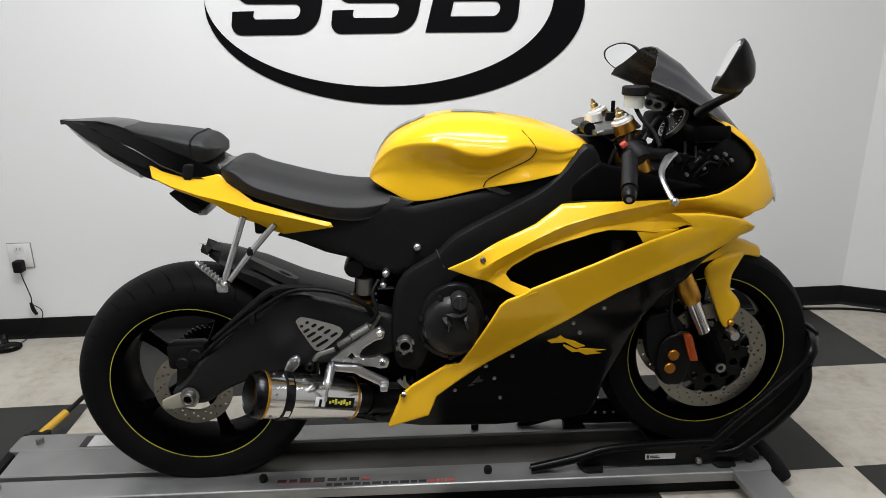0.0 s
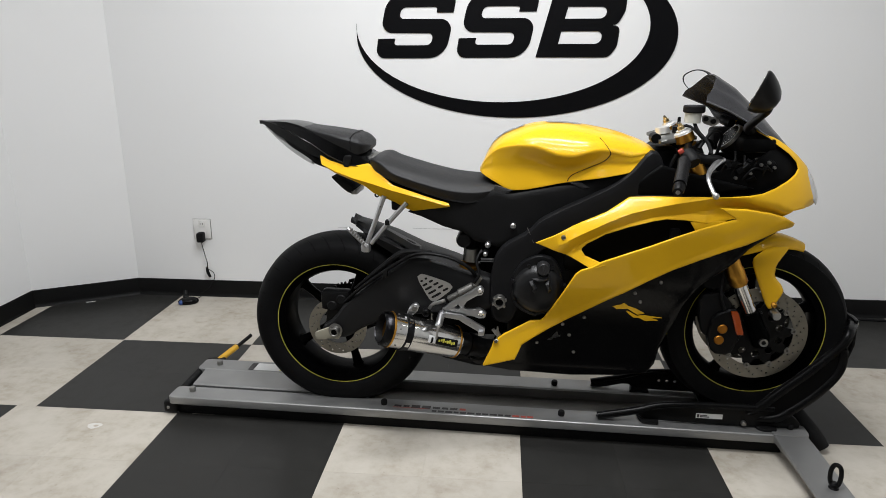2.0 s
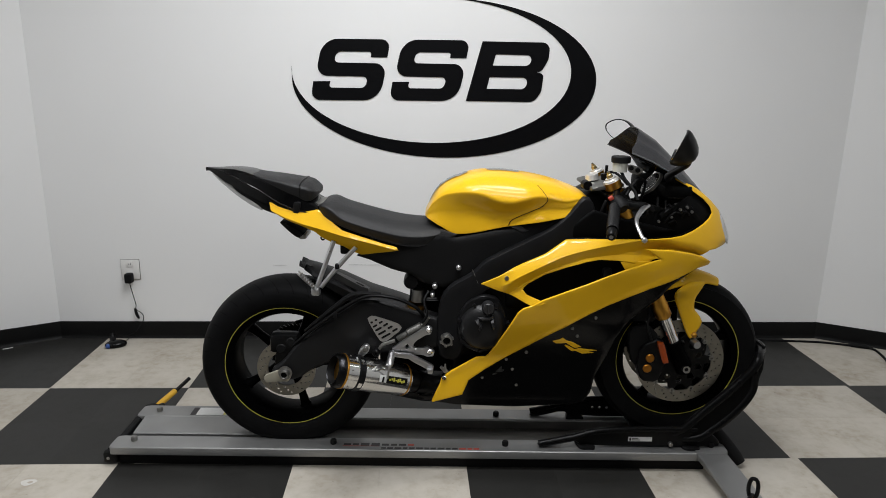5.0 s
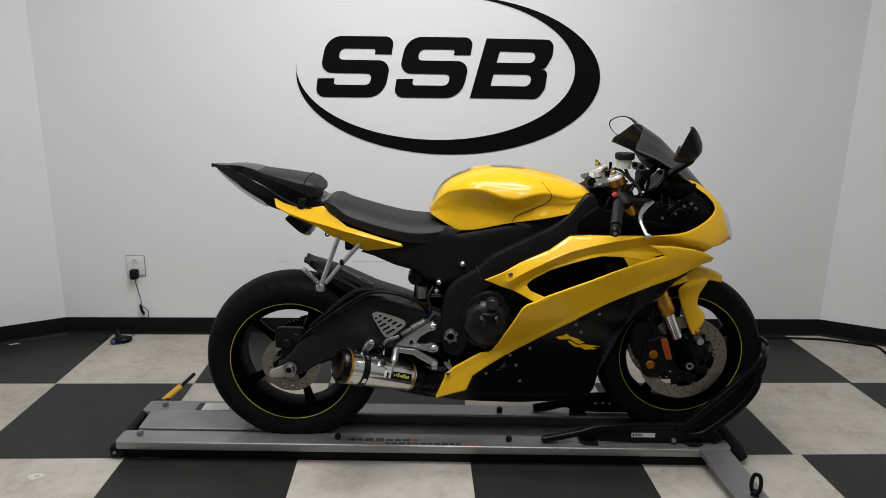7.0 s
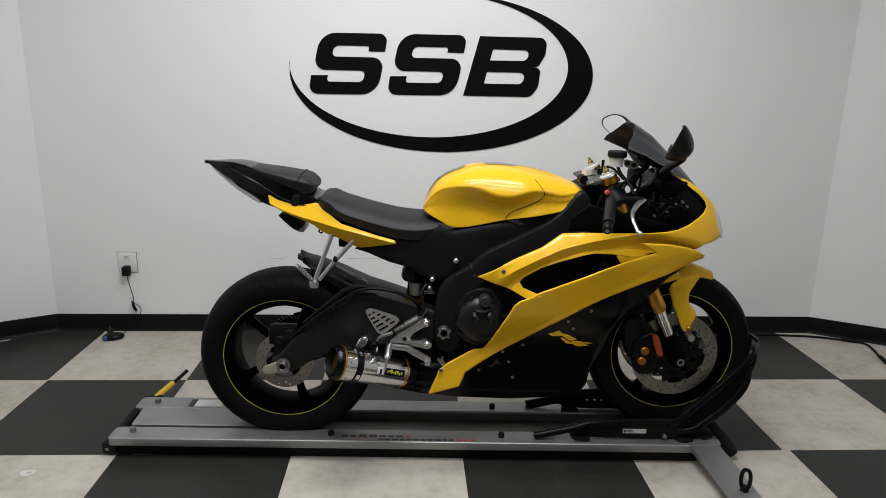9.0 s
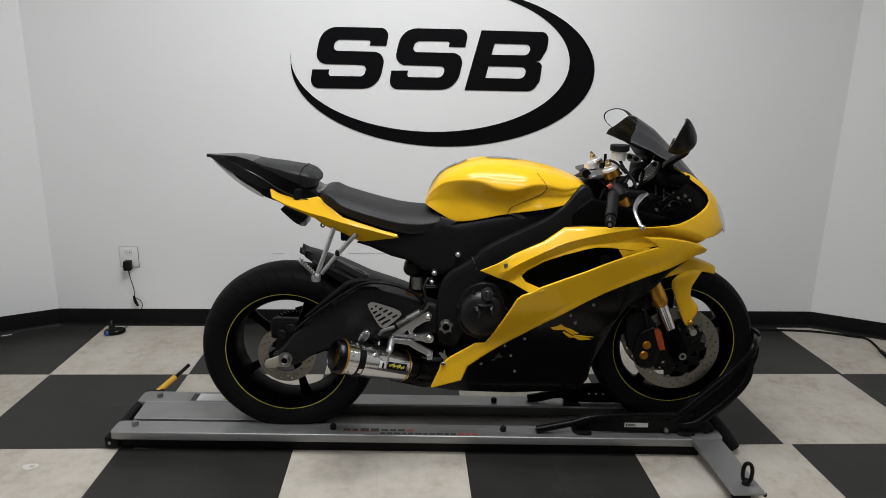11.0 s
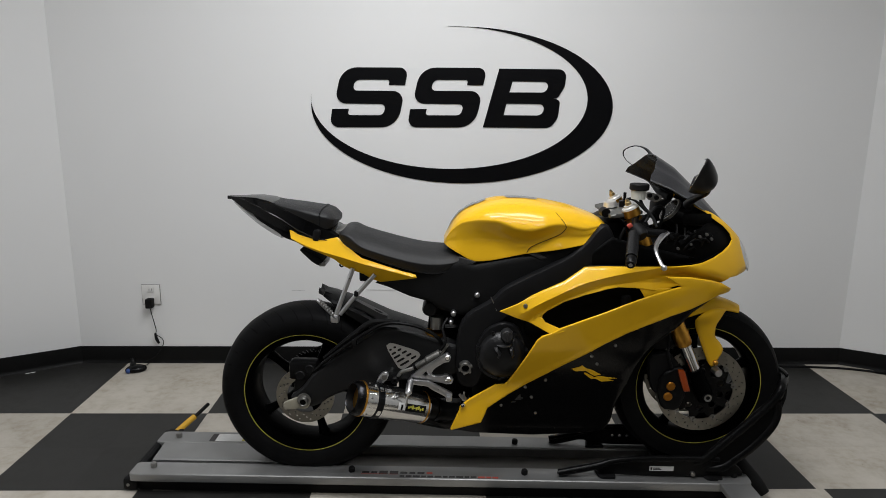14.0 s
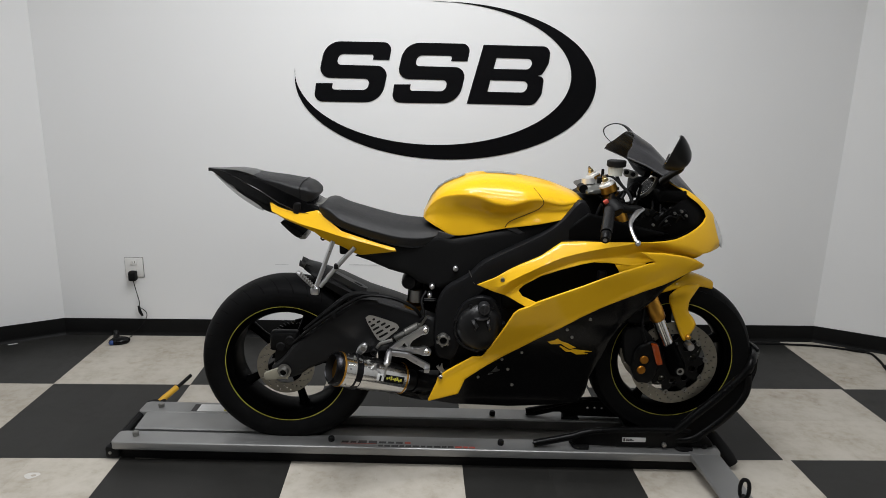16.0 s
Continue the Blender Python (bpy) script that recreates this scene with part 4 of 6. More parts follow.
part("shock_ring", rod((-0.243, -0.085, 0.600), (-0.245, -0.085, 0.590), 0.033), GOLD, bike, "gold adjuster ring")
part("adjuster_rod", rod((-0.24, -0.09, 0.59), (-0.21, -0.12, 0.55), 0.005), CAST, bike)

# exhaust: a short can that points outward to the rear
A, B = Vector((-0.480, -0.263, 0.430)), Vector((-0.252, -0.140, 0.340))
D = (B - A).normalized()
N = D.cross(Vector((0, 0, 1))).normalized()
U = N.cross(D)


def ring_at(along, r, seg=40):
    return [A + D * along + r * (math.cos(t) * N + math.sin(t) * U) for t in (2 * math.pi * k / seg for k in range(seg))]


muffler = part("muffler", rings([ring_at(k, r) for k, r in ((0.0, 0.0562), (0.02, 0.0568), (0.13, 0.0556), (0.223, 0.0538), (0.242, 0.0528))]), CAN, bike, "polished steel silencer can")
part("end_cap", rings([ring_at(k, r) for k, r in ((0.001, 0.0558), (-0.005, 0.0562), (-0.014, 0.0550), (-0.024, 0.0512), (-0.029, 0.0466), (-0.030, 0.0448), (-0.028, 0.0438), (-0.026, 0.0434))], cap=False), SMOKED, muffler, "dark smoked end cap", 45)
part("bore", rings([ring_at(k, r) for k, r in ((-0.0275, 0.0437), (-0.026, 0.0431), (0.004, 0.041), (0.004, 0.001))], cap=False), BLACK_MATTE, muffler, "black hollow of the tailpipe")
part("cap_ring", rings([ring_at(k, r) for k, r in ((-0.004, 0.0567), (-0.003, 0.0580), (0.002, 0.0580), (0.003, 0.0567))]), GOLD, muffler, "gold trim ring")
part("cap_ring", rings([ring_at(k, r) for k, r in ((0.232, 0.0534), (0.233, 0.0546), (0.238, 0.0544), (0.239, 0.0528))]), GOLD, muffler, "gold trim ring")
part("clamp_band", rings([ring_at(0.040 + q, r) for q, r in ((0.0, 0.0564), (0.001, 0.0590), (0.003, 0.0594), (0.021, 0.0590), (0.023, 0.0586), (0.024, 0.0560))]), SMOKED, muffler, "dark clamp band")
for k in range(5):
    t = radians(-62 + 40 * k)
    rows = []
    for q in range(5):
        e = t + radians(-9 + 4.5 * q)
        rows.append([A + D * (0.0455 + 0.013 * j / 2) + 0.0597 * (math.cos(e) * N + math.sin(e) * U) for j in range(3)])
    part("clamp_window", rings(rows, closed=False), CAN if k % 2 else BLACK_SATIN, muffler)
part("clamp_lug", panel(rounded([(-0.432, 0.466), (-0.4238, 0.4865), (-0.4124, 0.5007), (-0.3976, 0.5047), (-0.3893, 0.4929), (-0.3958, 0.4771), (-0.412, 0.462)]), 0.222, 0.012, -1, (), 0.02, 0.004, 0.003), ALU, muffler)
part("clamp_bolt", lathe([(0, -0.231), (0.008, -0.231), (0.009, -0.226), (0.009, -0.20)], -0.404, 0.489, 16), CAST, muffler)
for k in range(6):
    t = radians(60 * k + 25)
    e = math.cos(t) * N + math.sin(t) * U
    part("rivet", rod(A - D * 0.015 + e * 0.054, A - D * 0.015 + e * 0.0575, 0.004, seg=10), BLACK_SATIN, muffler)
    part("rivet", rod(A + D * 0.016 + e * 0.0555, A + D * 0.016 + e * 0.0582, 0.003, seg=10), CAST, muffler)


# plate on the can: dark field with plain yellow marks
def on_can(u0, u1, a0, a1, mat, name, lift):
    rows = []
    for i in range(5):
        u = u0 + (u1 - u0) * i / 4
        r = 0.0569 - 0.0032 * u + lift
        rows.append([A + D * 0.240 * u + r * (math.cos(t) * N + math.sin(t) * U) for t in (radians(a0 + (a1 - a0) * k / 8) for k in range(9))])
    return part(name, rings(rows, closed=False), mat, muffler)


on_can(0.60, 0.92, -2, 24, BLACK_SATIN, "maker_plate", 0.0010)
on_can(0.48, 0.59, 0, 24, LABEL, "maker_plate_edge", 0.0010)
on_can(0.52, 0.55, -1, 18, BLACK_SATIN, "printed_bar", 0.0016)
for k in range(8):
    on_can(0.63 + 0.032 * k, 0.655 + 0.032 * k, 8 + k % 2 * 3 - k * 0.6, 15 + (k % 3) * 3 - k * 0.3, TAPE, "printed_bar", 0.0016)
part("link_pipe", tube([B + D * -0.035, B + D * 0.03, (-0.17, -0.105, 0.31), (0.0, -0.08, 0.30)], [0.038, 0.036, 0.032, 0.03], 20), BLACK_SATIN, bike, "dark link pipe")
part("pipe_clamp", rings([[B + D * k + r * (math.cos(t) * N + math.sin(t) * U) for t in (2 * math.pi * q / 24 for q in range(24))] for k, r in ((0.01, 0.038), (0.011, 0.041), (0.024, 0.040), (0.025, 0.036))]), SMOKED, bike)

# footrests and foot controls
part("rearset_bracket", panel(rounded([(-0.1976, 0.5647), (-0.1851, 0.5524), (-0.1911, 0.5346), (-0.2083, 0.5311), (-0.2405, 0.5101), (-0.2503, 0.4933), (-0.2448, 0.4842), (-0.2172, 0.4848), (-0.2004, 0.4903), (-0.1767, 0.4753), (-0.1814, 0.4570), (-0.2015, 0.4546), (-0.2179, 0.4613), (-0.2594, 0.4628), (-0.3004, 0.4689),
      (-0.3226, 0.4793), (-0.299, 0.4988), (-0.2707, 0.5176), (-0.2355, 0.539), (-0.2143, 0.5563)], 1, 0.15), 0.20, 0.012, -1, [[(-0.268, 0.500), (-0.278, 0.490), (-0.270, 0.482), (-0.260, 0.489)]], 0.02, 0.003, 0.002), ALU, bike, "machined aluminium footrest bracket")
for x, z in ((-0.198, 0.5495), (-0.194, 0.4730)):
    part("bracket_bolt", lathe([(0, -0.207), (0.006, -0.207), (0.0095, -0.203), (0.0095, -0.18)], x, z, 18), CHROME, bike)
part("brake_pedal", panel([(-0.325, 0.480), (-0.3105, 0.4753), (-0.2564, 0.4703), (-0.2279, 0.4556), (-0.1829, 0.4318), (-0.1802, 0.427), (-0.1815, 0.4105), (-0.184, 0.4089), (-0.1975, 0.411), (-0.2052, 0.4194), (-0.2453, 0.4412), (-0.2623, 0.4532), (-0.3079, 0.4600), (-0.325, 0.462)], 0.216, 0.010, -1, (), 0.02, 0.0015, 0.001, folds=[[(-0.32, 0.472), (-0.26, 0.463), (-0.23, 0.447), (-0.185, 0.421)]]), ALU, bike, "aluminium brake pedal")
part("pedal_tip", box(-0.2, -0.236, 0.4105, -0.1825, -0.214, 0.4255, 0.002), ALU, bike)
part("footpeg", tube([(-0.318, -0.205, 0.474), (-0.319, -0.225, 0.470), (-0.3215, -0.262, 0.455), (-0.3215, -0.266, 0.452)], [0.008, 0.0115, 0.0112, 0.008], 14), ALU, bike, "knurled aluminium footpeg")
part("peg_feeler", rod((-0.3225, -0.258, 0.450), (-0.331, -0.254, 0.402), 0.0036), ALU, bike)
part("heel_bolt", lathe([(0.005, -0.2), (0.010, -0.2), (0.013, -0.195), (0.013, -0.17), (0.005, -0.17)], -0.3724, 0.4636, 18, closed=True), BLACK_SATIN, bike)
part("heel_link", tube([(-0.362, -0.19, 0.478), (-0.350, -0.192, 0.494), (-0.330, -0.194, 0.502), (-0.310, -0.194, 0.509)], 0.006, 10), CAST, bike)
HEEL = [(-0.403, 0.580), (-0.390, 0.592), (-0.372, 0.590), (-0.297, 0.566), (-0.285, 0.548), (-0.335, 0.505), (-0.350, 0.500), (-0.362, 0.506)]
slots = []
for x, z, long in ((-0.387, 0.568, 0.001), (-0.373, 0.577, 0.001), (-0.376, 0.556, 0.009), (-0.357, 0.569, 0.006), (-0.365, 0.545, 0.017), (-0.341, 0.561, 0.010),
                   (-0.353, 0.533, 0.021), (-0.326, 0.552, 0.011), (-0.340, 0.522, 0.027), (-0.310, 0.543, 0.012)):
    ends = [((long / 2 + 0.001) * (1 if q < 4 else -1) + 0.0038 * math.cos(radians(60 * q - (90 if q < 4 else 150))), 0.0038 * math.sin(radians(60 * q - (90 if q < 4 else 150)))) for q in range(8)]
    slots.append([(x + 0.85 * u - 0.52 * v, z + 0.52 * u + 0.85 * v) for u, v in ends])
part("heel_guard", panel(rounded(HEEL), 0.185, 0.002, -1, slots, 0.02, 0.0, 0.0), ALU, bike, "slotted aluminium heel guard")
part("master_cylinder", tube([(-0.302, -0.165, 0.504), (-0.27, -0.165, 0.523), (-0.266, -0.165, 0.5255), (-0.223, -0.165, 0.551)], [0.0105, 0.0105, 0.0145, 0.0145], 16, steps=1), CAST, bike)
part("cylinder_boot", rod((-0.316, -0.165, 0.496), (-0.300, -0.165, 0.505), 0.0085), BLACK_MATTE, bike)
part("reservoir_hose", tube([(-0.222, -0.165, 0.562), (-0.205, -0.16, 0.59), (-0.215, -0.14, 0.63), (-0.20, -0.12, 0.66)], 0.005, 8), BLACK_SATIN, bike)
part("brake_light_switch", rod((-0.235, -0.15, 0.52), (-0.20, -0.15, 0.58), 0.008), CAST, bike)


def passenger_peg(s):
    if s > 0:
        hang = part("passenger_peg_hanger", tube([(-0.56, s * 0.118, 0.815), (-0.54, s * 0.12, 0.775)], [0.0085, 0.0085], 12), CAST, bike, "short tubular hanger on the far side")
        return
    hang = part("passenger_peg_hanger", tube([(-0.516, s * 0.120, 0.828), (-0.577, s * 0.133, 0.662)], [0.0078, 0.0078], 12), ALU, bike, "polished tubular passenger footrest hanger")
    part("hanger_tube", tube([(-0.443, s * 0.120, 0.808), (-0.496, s * 0.127, 0.750), (-0.56, s * 0.133, 0.672)], 0.0078, 12), ALU, hang)
    part("hanger_foot", box(-0.593, s * 0.135 - 0.011, 0.643, -0.562, s * 0.135 + 0.011, 0.672, 0.008), ALU, hang)
    part("peg", tube([(-0.572, s * 0.142, 0.662), (-0.628, s * 0.14, 0.718), (-0.634, s * 0.14, 0.724)], [0.008, 0.0095, 0.006], 12, flat=0.7), ALU, hang, "folded passenger footpeg")
    for k in range(7):
        c = Vector((-0.580, s * 0.142, 0.671)).lerp(Vector((-0.628, s * 0.14, 0.719)), k / 7)
        part("peg_rib", box(c.x - 0.003, c.y - 0.011, c.z + 0.002, c.x + 0.002, c.y + 0.011, c.z + 0.009, 0.001), CAST, hang)
    part("hanger_clip", box(-0.512, s * 0.128 - 0.011, 0.735, -0.498, s * 0.128 + 0.011, 0.752, 0.003), BLACK_MATTE, hang)


passenger_peg(-1)
passenger_peg(1)
part("strap_hook", tube([(-0.575, 0.12, 0.80), (-0.59, 0.12, 0.775), (-0.60, 0.12, 0.78), (-0.595, 0.12, 0.79)], 0.003, 6), BLACK_SATIN, bike)


# seats and tail
def loft(stations, wmul, power=2.6, n=28, flat_low=0.25):
    """Closed rings: each station x, low, high, half width."""
    rows = []
    for x, lo, hi, w in stations:
        row = []
        zc, h = lo + (hi - lo) * flat_low, hi - (lo + (hi - lo) * flat_low)
        for k in range(n):
            a = 2 * math.pi * k / n
            c, s = math.cos(a), math.sin(a)
            y = w * math.copysign(abs(c) ** (2 / power), c)
            z = zc + (h if s > 0 else (zc - lo)) * math.copysign(abs(s) ** (2 / power), s)
            row.append((x, y, z))
        rows.append(row)
    return rows


def saddle(stations, drop=0.012):
    """Closed rings for a cushion: each station x, crown, shoulder, low, half width."""
    rows = []
    for x, crown, edge, low, w in stations:
        crown -= drop
        half = curve_points([(0, crown), (0.45 * w, crown - 0.05 * (crown - edge)), (0.80 * w, crown - 0.45 * (crown - edge)), (0.97 * w, edge), (1.0 * w, edge - 0.22 * (edge - low)), (0.95 * w, low + 0.25 * (edge - low)), (0.85 * w, low), (0, low)], 4)
        right = [(x, -y, z) for y, z in half]
        rows.append(right + [(x, y, z) for y, z in half[-2:0:-1]])
    return rows


def smooth_rows(rows, steps=4):
    return [tuple(v) for v in curve_points(rows, steps)]


st = smooth_rows([(-0.572, 0.945, 0.936, 0.925, 0.06), (-0.562, 0.955, 0.941, 0.915, 0.10), (-0.545, 0.961, 0.943, 0.905, 0.118), (-0.523, 0.962, 0.936, 0.892, 0.126), (-0.485, 0.949, 0.908, 0.875, 0.134), (-0.42, 0.930, 0.887, 0.852, 0.140), (-0.363, 0.915, 0.872, 0.835, 0.143),
                  (-0.30, 0.902, 0.858, 0.818, 0.142), (-0.24, 0.896, 0.853, 0.812, 0.138), (-0.19, 0.894, 0.856, 0.824, 0.130), (-0.16, 0.889, 0.862, 0.842, 0.115), (-0.148, 0.884, 0.870, 0.858, 0.09)])
seat = part("rider_seat", rings(saddle(st)), SEAT, bike, "black vinyl rider seat", 50)
st = smooth_rows([(-0.85, 1.048, 1.045, 1.036, 0.03), (-0.82, 1.052, 1.043, 1.023, 0.05), (-0.757, 1.047, 1.028, 0.997, 0.075), (-0.70, 1.040, 1.018, 0.977, 0.09), (-0.65, 1.033, 1.006, 0.960, 0.098), (-0.61, 1.026, 0.998, 0.953, 0.098), (-0.592, 1.014, 0.990, 0.956, 0.09), (-0.580, 0.999, 0.985, 0.965, 0.07), (-0.574, 0.989, 0.982, 0.975, 0.04)])
pad = part("passenger_seat", rings(saddle(st)), SEAT, bike, "black vinyl passenger pad", 50)
seam = [(-0.622 - 0.006 * abs(y) / 0.098, y, z + 0.0006) for x, y, z in saddle(smooth_rows([(-0.626, 1.0295, 1.002, 0.956, 0.0985), (-0.625, 1.0295, 1.002, 0.956, 0.0985)]))[0] if z > 0.965]
part("seam", tube(sorted(seam, key=lambda p: p[1]), 0.0022, 6, steps=2), BLACK_MATTE, pad)
part("strap", panel(rounded([(-0.652, 0.918), (-0.648, 0.952), (-0.63, 0.955), (-0.622, 0.95), (-0.63, 0.915)]), 0.108, 0.01, -1, (), 0.02, 0.004, 0.002), BLACK_MATTE, pad, "black rubber seat strap")
rows = []
for x, top, line, low, w in ((-0.961, 1.0484, 1.0481, 1.0478, 0.002), (-0.925, 1.0515, 1.0465, 1.030, 0.024), (-0.885, 1.0535, 1.038, 1.006, 0.044), (-0.85, 1.0530, 1.0275, 0.992, 0.058), (-0.81, 1.046, 1.0095, 0.972, 0.073), (-0.76, 1.030, 0.9862, 0.950, 0.086),
                             (-0.70, 1.004, 0.950, 0.930, 0.098), (-0.64, 0.980, 0.925, 0.912, 0.104), (-0.56, 0.935, 0.910, 0.900, 0.100)):
    half = [(0, top), (0.80 * w, top - 0.003), (0.92 * w, top - 0.010), (1.0 * w, line + 0.002), (1.03 * w, line), (1.0 * w, line - 0.003), (0.98 * w, low), (0, low)]
    rows.append([(x, -y, z) for y, z in half] + [(x, y, z) for y, z in half[-2:0:-1]])
part("tail_cowl", rings(rows), BLACK_GLOSS, bike, "gloss black pointed tail cowl", 22)
st = smooth_rows([(-0.935, 1.027, 1.040, 0.014), (-0.90, 0.998, 1.018, 0.032), (-0.85, 0.960, 0.990, 0.049), (-0.80, 0.929, 0.966, 0.062), (-0.765, 0.912, 0.948, 0.068)])
part("undertail", rings(loft(st, 1, 2.6)), SILVER_PAINT, bike, "silver grey tail light lens")
st = smooth_rows([(-0.885, 0.992, 1.002, 0.02), (-0.85, 0.972, 0.998, 0.046), (-0.78, 0.928, 0.972, 0.064), (-0.74, 0.908, 0.952, 0.072), (-0.66, 0.884, 0.93, 0.075), (-0.56, 0.848, 0.91, 0.078), (-0.46, 0.805, 0.87, 0.08), (-0.40, 0.80, 0.86, 0.08)])
part("undertray", rings(loft(st, 1, 3)), BLACK_SATIN, bike, "black undertray")
part("seat_bracket", box(-0.60, -0.06, 0.925, -0.555, 0.06, 0.945, 0.004, m=None), CAST, bike)
TAIL = [(-0.7326, 0.9557), (-0.6741, 0.9321), (-0.6228, 0.9284), (-0.5684, 0.9274), (-0.5587, 0.9205), (-0.5102, 0.8831), (-0.4854, 0.8661), (-0.4207, 0.8468), (-0.3553, 0.8273), (-0.3063, 0.815), (-0.3014, 0.8051),
        (-0.3577, 0.7922), (-0.4263, 0.7768), (-0.4525, 0.7859), (-0.4842, 0.8064), (-0.5295, 0.8214), (-0.5547, 0.8345), (-0.5787, 0.8571), (-0.6162, 0.8743), (-0.6786, 0.8973), (-0.7207, 0.9209)]
TAIL_FOLD = [(-0.724, 0.926), (-0.6777, 0.904), (-0.615, 0.8838), (-0.5511, 0.8689), (-0.4868, 0.851), (-0.4213, 0.8355), (-0.315, 0.809)]


def tail_skin(x, z):
    # an upper face that leans in towards the seat and a lower one that tucks under
    fold = table(x, TAIL_FOLD)
    return table(x, [(-0.75, 0.102), (-0.6, 0.128), (-0.45, 0.146), (-0.29, 0.152)]) - (0.62 * (z - fold) if z > fold else 0.8 * (fold - z))


for s in (-1, 1):
    part("tail_panel", panel(TAIL, tail_skin, 0.005, s, (), 0.010, 0.004, 0.0014, folds=[TAIL_FOLD]), YELLOW, bike, "glossy yellow tail side panel", 14)
part("plate_bracket", panel(rounded([(-0.71, 0.875), (-0.69, 0.872), (-0.628, 0.838), (-0.635, 0.816), (-0.66, 0.825), (-0.70, 0.862)]), 0.05, 0.1, -1, (), 0.03, 0.003, 0.002), BLACK_MATTE, bike, "black number plate bracket")
part("plate_lamp", box(-0.645, -0.05, 0.815, -0.622, 0.05, 0.832, 0.004), CAST, bike)
part("plug", box(-0.50, -0.09, 0.775, -0.46, -0.05, 0.81, 0.006), BLACK_MATTE, bike)

# tank
TX = [-0.2155, -0.205, -0.19, -0.175, -0.14, -0.09, -0.03, 0.04, 0.11, 0.17, 0.23, 0.28, 0.315, 0.333]
TOP = [(-0.2155, 0.916), (-0.2078, 0.930), (-0.195, 0.960), (-0.1773, 0.988), (-0.1486, 1.0146), (-0.0926, 1.0405), (-0.0647, 1.050), (-0.023, 1.0575), (0.0325, 1.0585), (0.0882, 1.0540), (0.1303, 1.0475), (0.2009, 1.0340), (0.2726, 1.0105), (0.3015, 0.998), (0.32, 0.986), (0.333, 0.975)]
LOW = [(-0.2155, 0.906), (-0.1648, 0.879), (-0.1113, 0.8557), (0.0591, 0.8884), (0.2562, 0.926), (0.268, 0.930), (0.285, 0.950), (0.306, 0.966), (0.333, 0.972)]
RIDGE = [(-0.2155, 0.912), (-0.2078, 0.925), (-0.19, 0.952), (-0.1477, 0.984), (-0.0823, 0.9951), (-0.0497, 0.9945), (-0.017, 0.9861), (0.0225, 0.972), (0.0622, 0.968), (0.0886, 0.9738), (0.1281, 0.985), (0.1544, 0.989), (0.18, 0.985), (0.2484, 0.972), (0.2749, 0.976), (0.306, 0.980), (0.333, 0.9735)]
KNEE = [(-0.2155, 0.05), (-0.205, 0.073), (-0.175, 0.090), (-0.14, 0.098), (-0.09, 0.106), (-0.03, 0.112), (0.04, 0.118), (0.09, 0.126), (0.16, 0.136), (0.23, 0.130), (0.28, 0.120), (0.315, 0.098), (0.333, 0.05)]
SHOU = [(-0.2155, 0.045), (-0.205, 0.072), (-0.175, 0.094), (-0.14, 0.112), (-0.09, 0.134), (-0.03, 0.150), (0.04, 0.162), (0.09, 0.165), (0.16, 0.154), (0.23, 0.138), (0.28, 0.120), (0.315, 0.092), (0.333, 0.05)]


def tank_row(x, n=26):
    top, low, ridge, k, s = (table(x, t) for t in (TOP, LOW, RIDGE, KNEE, SHOU))
    h, g = ridge - low, top - ridge
    ctrl = [(1.08 * k, low), (1.09 * k, low + 0.05 * h), (1.02 * k, low + 0.42 * h), (0.80 * k + 0.22 * s, low + 0.66 * h), (0.25 * k + 0.75 * s, low + 0.88 * h), (s, ridge + 0.03 * g), (0.975 * s, ridge + 0.20 * g), (0.87 * s, ridge + 0.48 * g), (0.62 * s, ridge + 0.80 * g), (0.30 * s, ridge + 0.965 * g), (0.0, top)]
    return [(y, z) for y, z in curve_points(ctrl, 5)]


xs = np.interp(np.linspace(0, len(TX) - 1, 110), range(len(TX)), TX)
tank_rows = [tank_row(float(x)) for x in xs]
for _ in range(3):
    a = np.array(tank_rows)
    a[2:-2] = (a[1:-3] + 2 * a[2:-2] + a[3:-1]) / 4
    tank_rows = a.tolist()
SEAM = [(0.135, 1.06), (0.1485, 1.0239), (0.1692, 1.0), (0.1791, 0.9826), (0.1755, 0.9707), (0.1598, 0.9549), (0.1174, 0.9341), (0.0707, 0.9106), (0.0574, 0.8917)]

def seam_x(z):
    return table(z, sorted((zz, xx) for xx, zz in SEAM))


def tank_skin(test):
    bm = bmesh.new()
    grid = {}
    for i, x in enumerate(xs):
        for j, (y, z) in enumerate(tank_rows[i]):
            for s in (-1, 1):
                grid[i, j, s] = (float(x), s * y, z)
    vs = {}
    def vert(k):
        p = grid[k]
        key = (round(p[0], 5), round(p[1], 5), round(p[2], 5))
        if key not in vs:
            vs[key] = bm.verts.new(p)
        return vs[key]
    n = len(tank_rows[0])
    for i in range(len(xs) - 1):
        for j in range(n - 1):
            for s in (-1, 1):
                ks = [(i, j, s), (i + 1, j, s), (i + 1, j + 1, s), (i, j + 1, s)]
                cx, cz = sum(grid[k][0] for k in ks) / 4, sum(grid[k][2] for k in ks) / 4
                if test(cx, cz):
                    q = list(dict.fromkeys(vert(k) for k in ks))
                    if len(q) > 2:
                        bm.faces.new(q)
    return bm


part("fuel_tank", tank_skin(lambda x, z: x < seam_x(z)), YELLOW, bike, "glossy yellow sculpted fuel tank", 60)
part("tank_front_cover", tank_skin(lambda x, z: x >= seam_x(z)), YELLOW, bike, "glossy yellow front tank cover", 60)


def tank_y(x, z):
    """Half width of the tank at a place of its side view."""
    i = int(np.clip(np.searchsorted(xs, x), 1, len(xs) - 1))
    row = sorted((zz, yy) for yy, zz in tank_rows[i])
    return table(z, row)


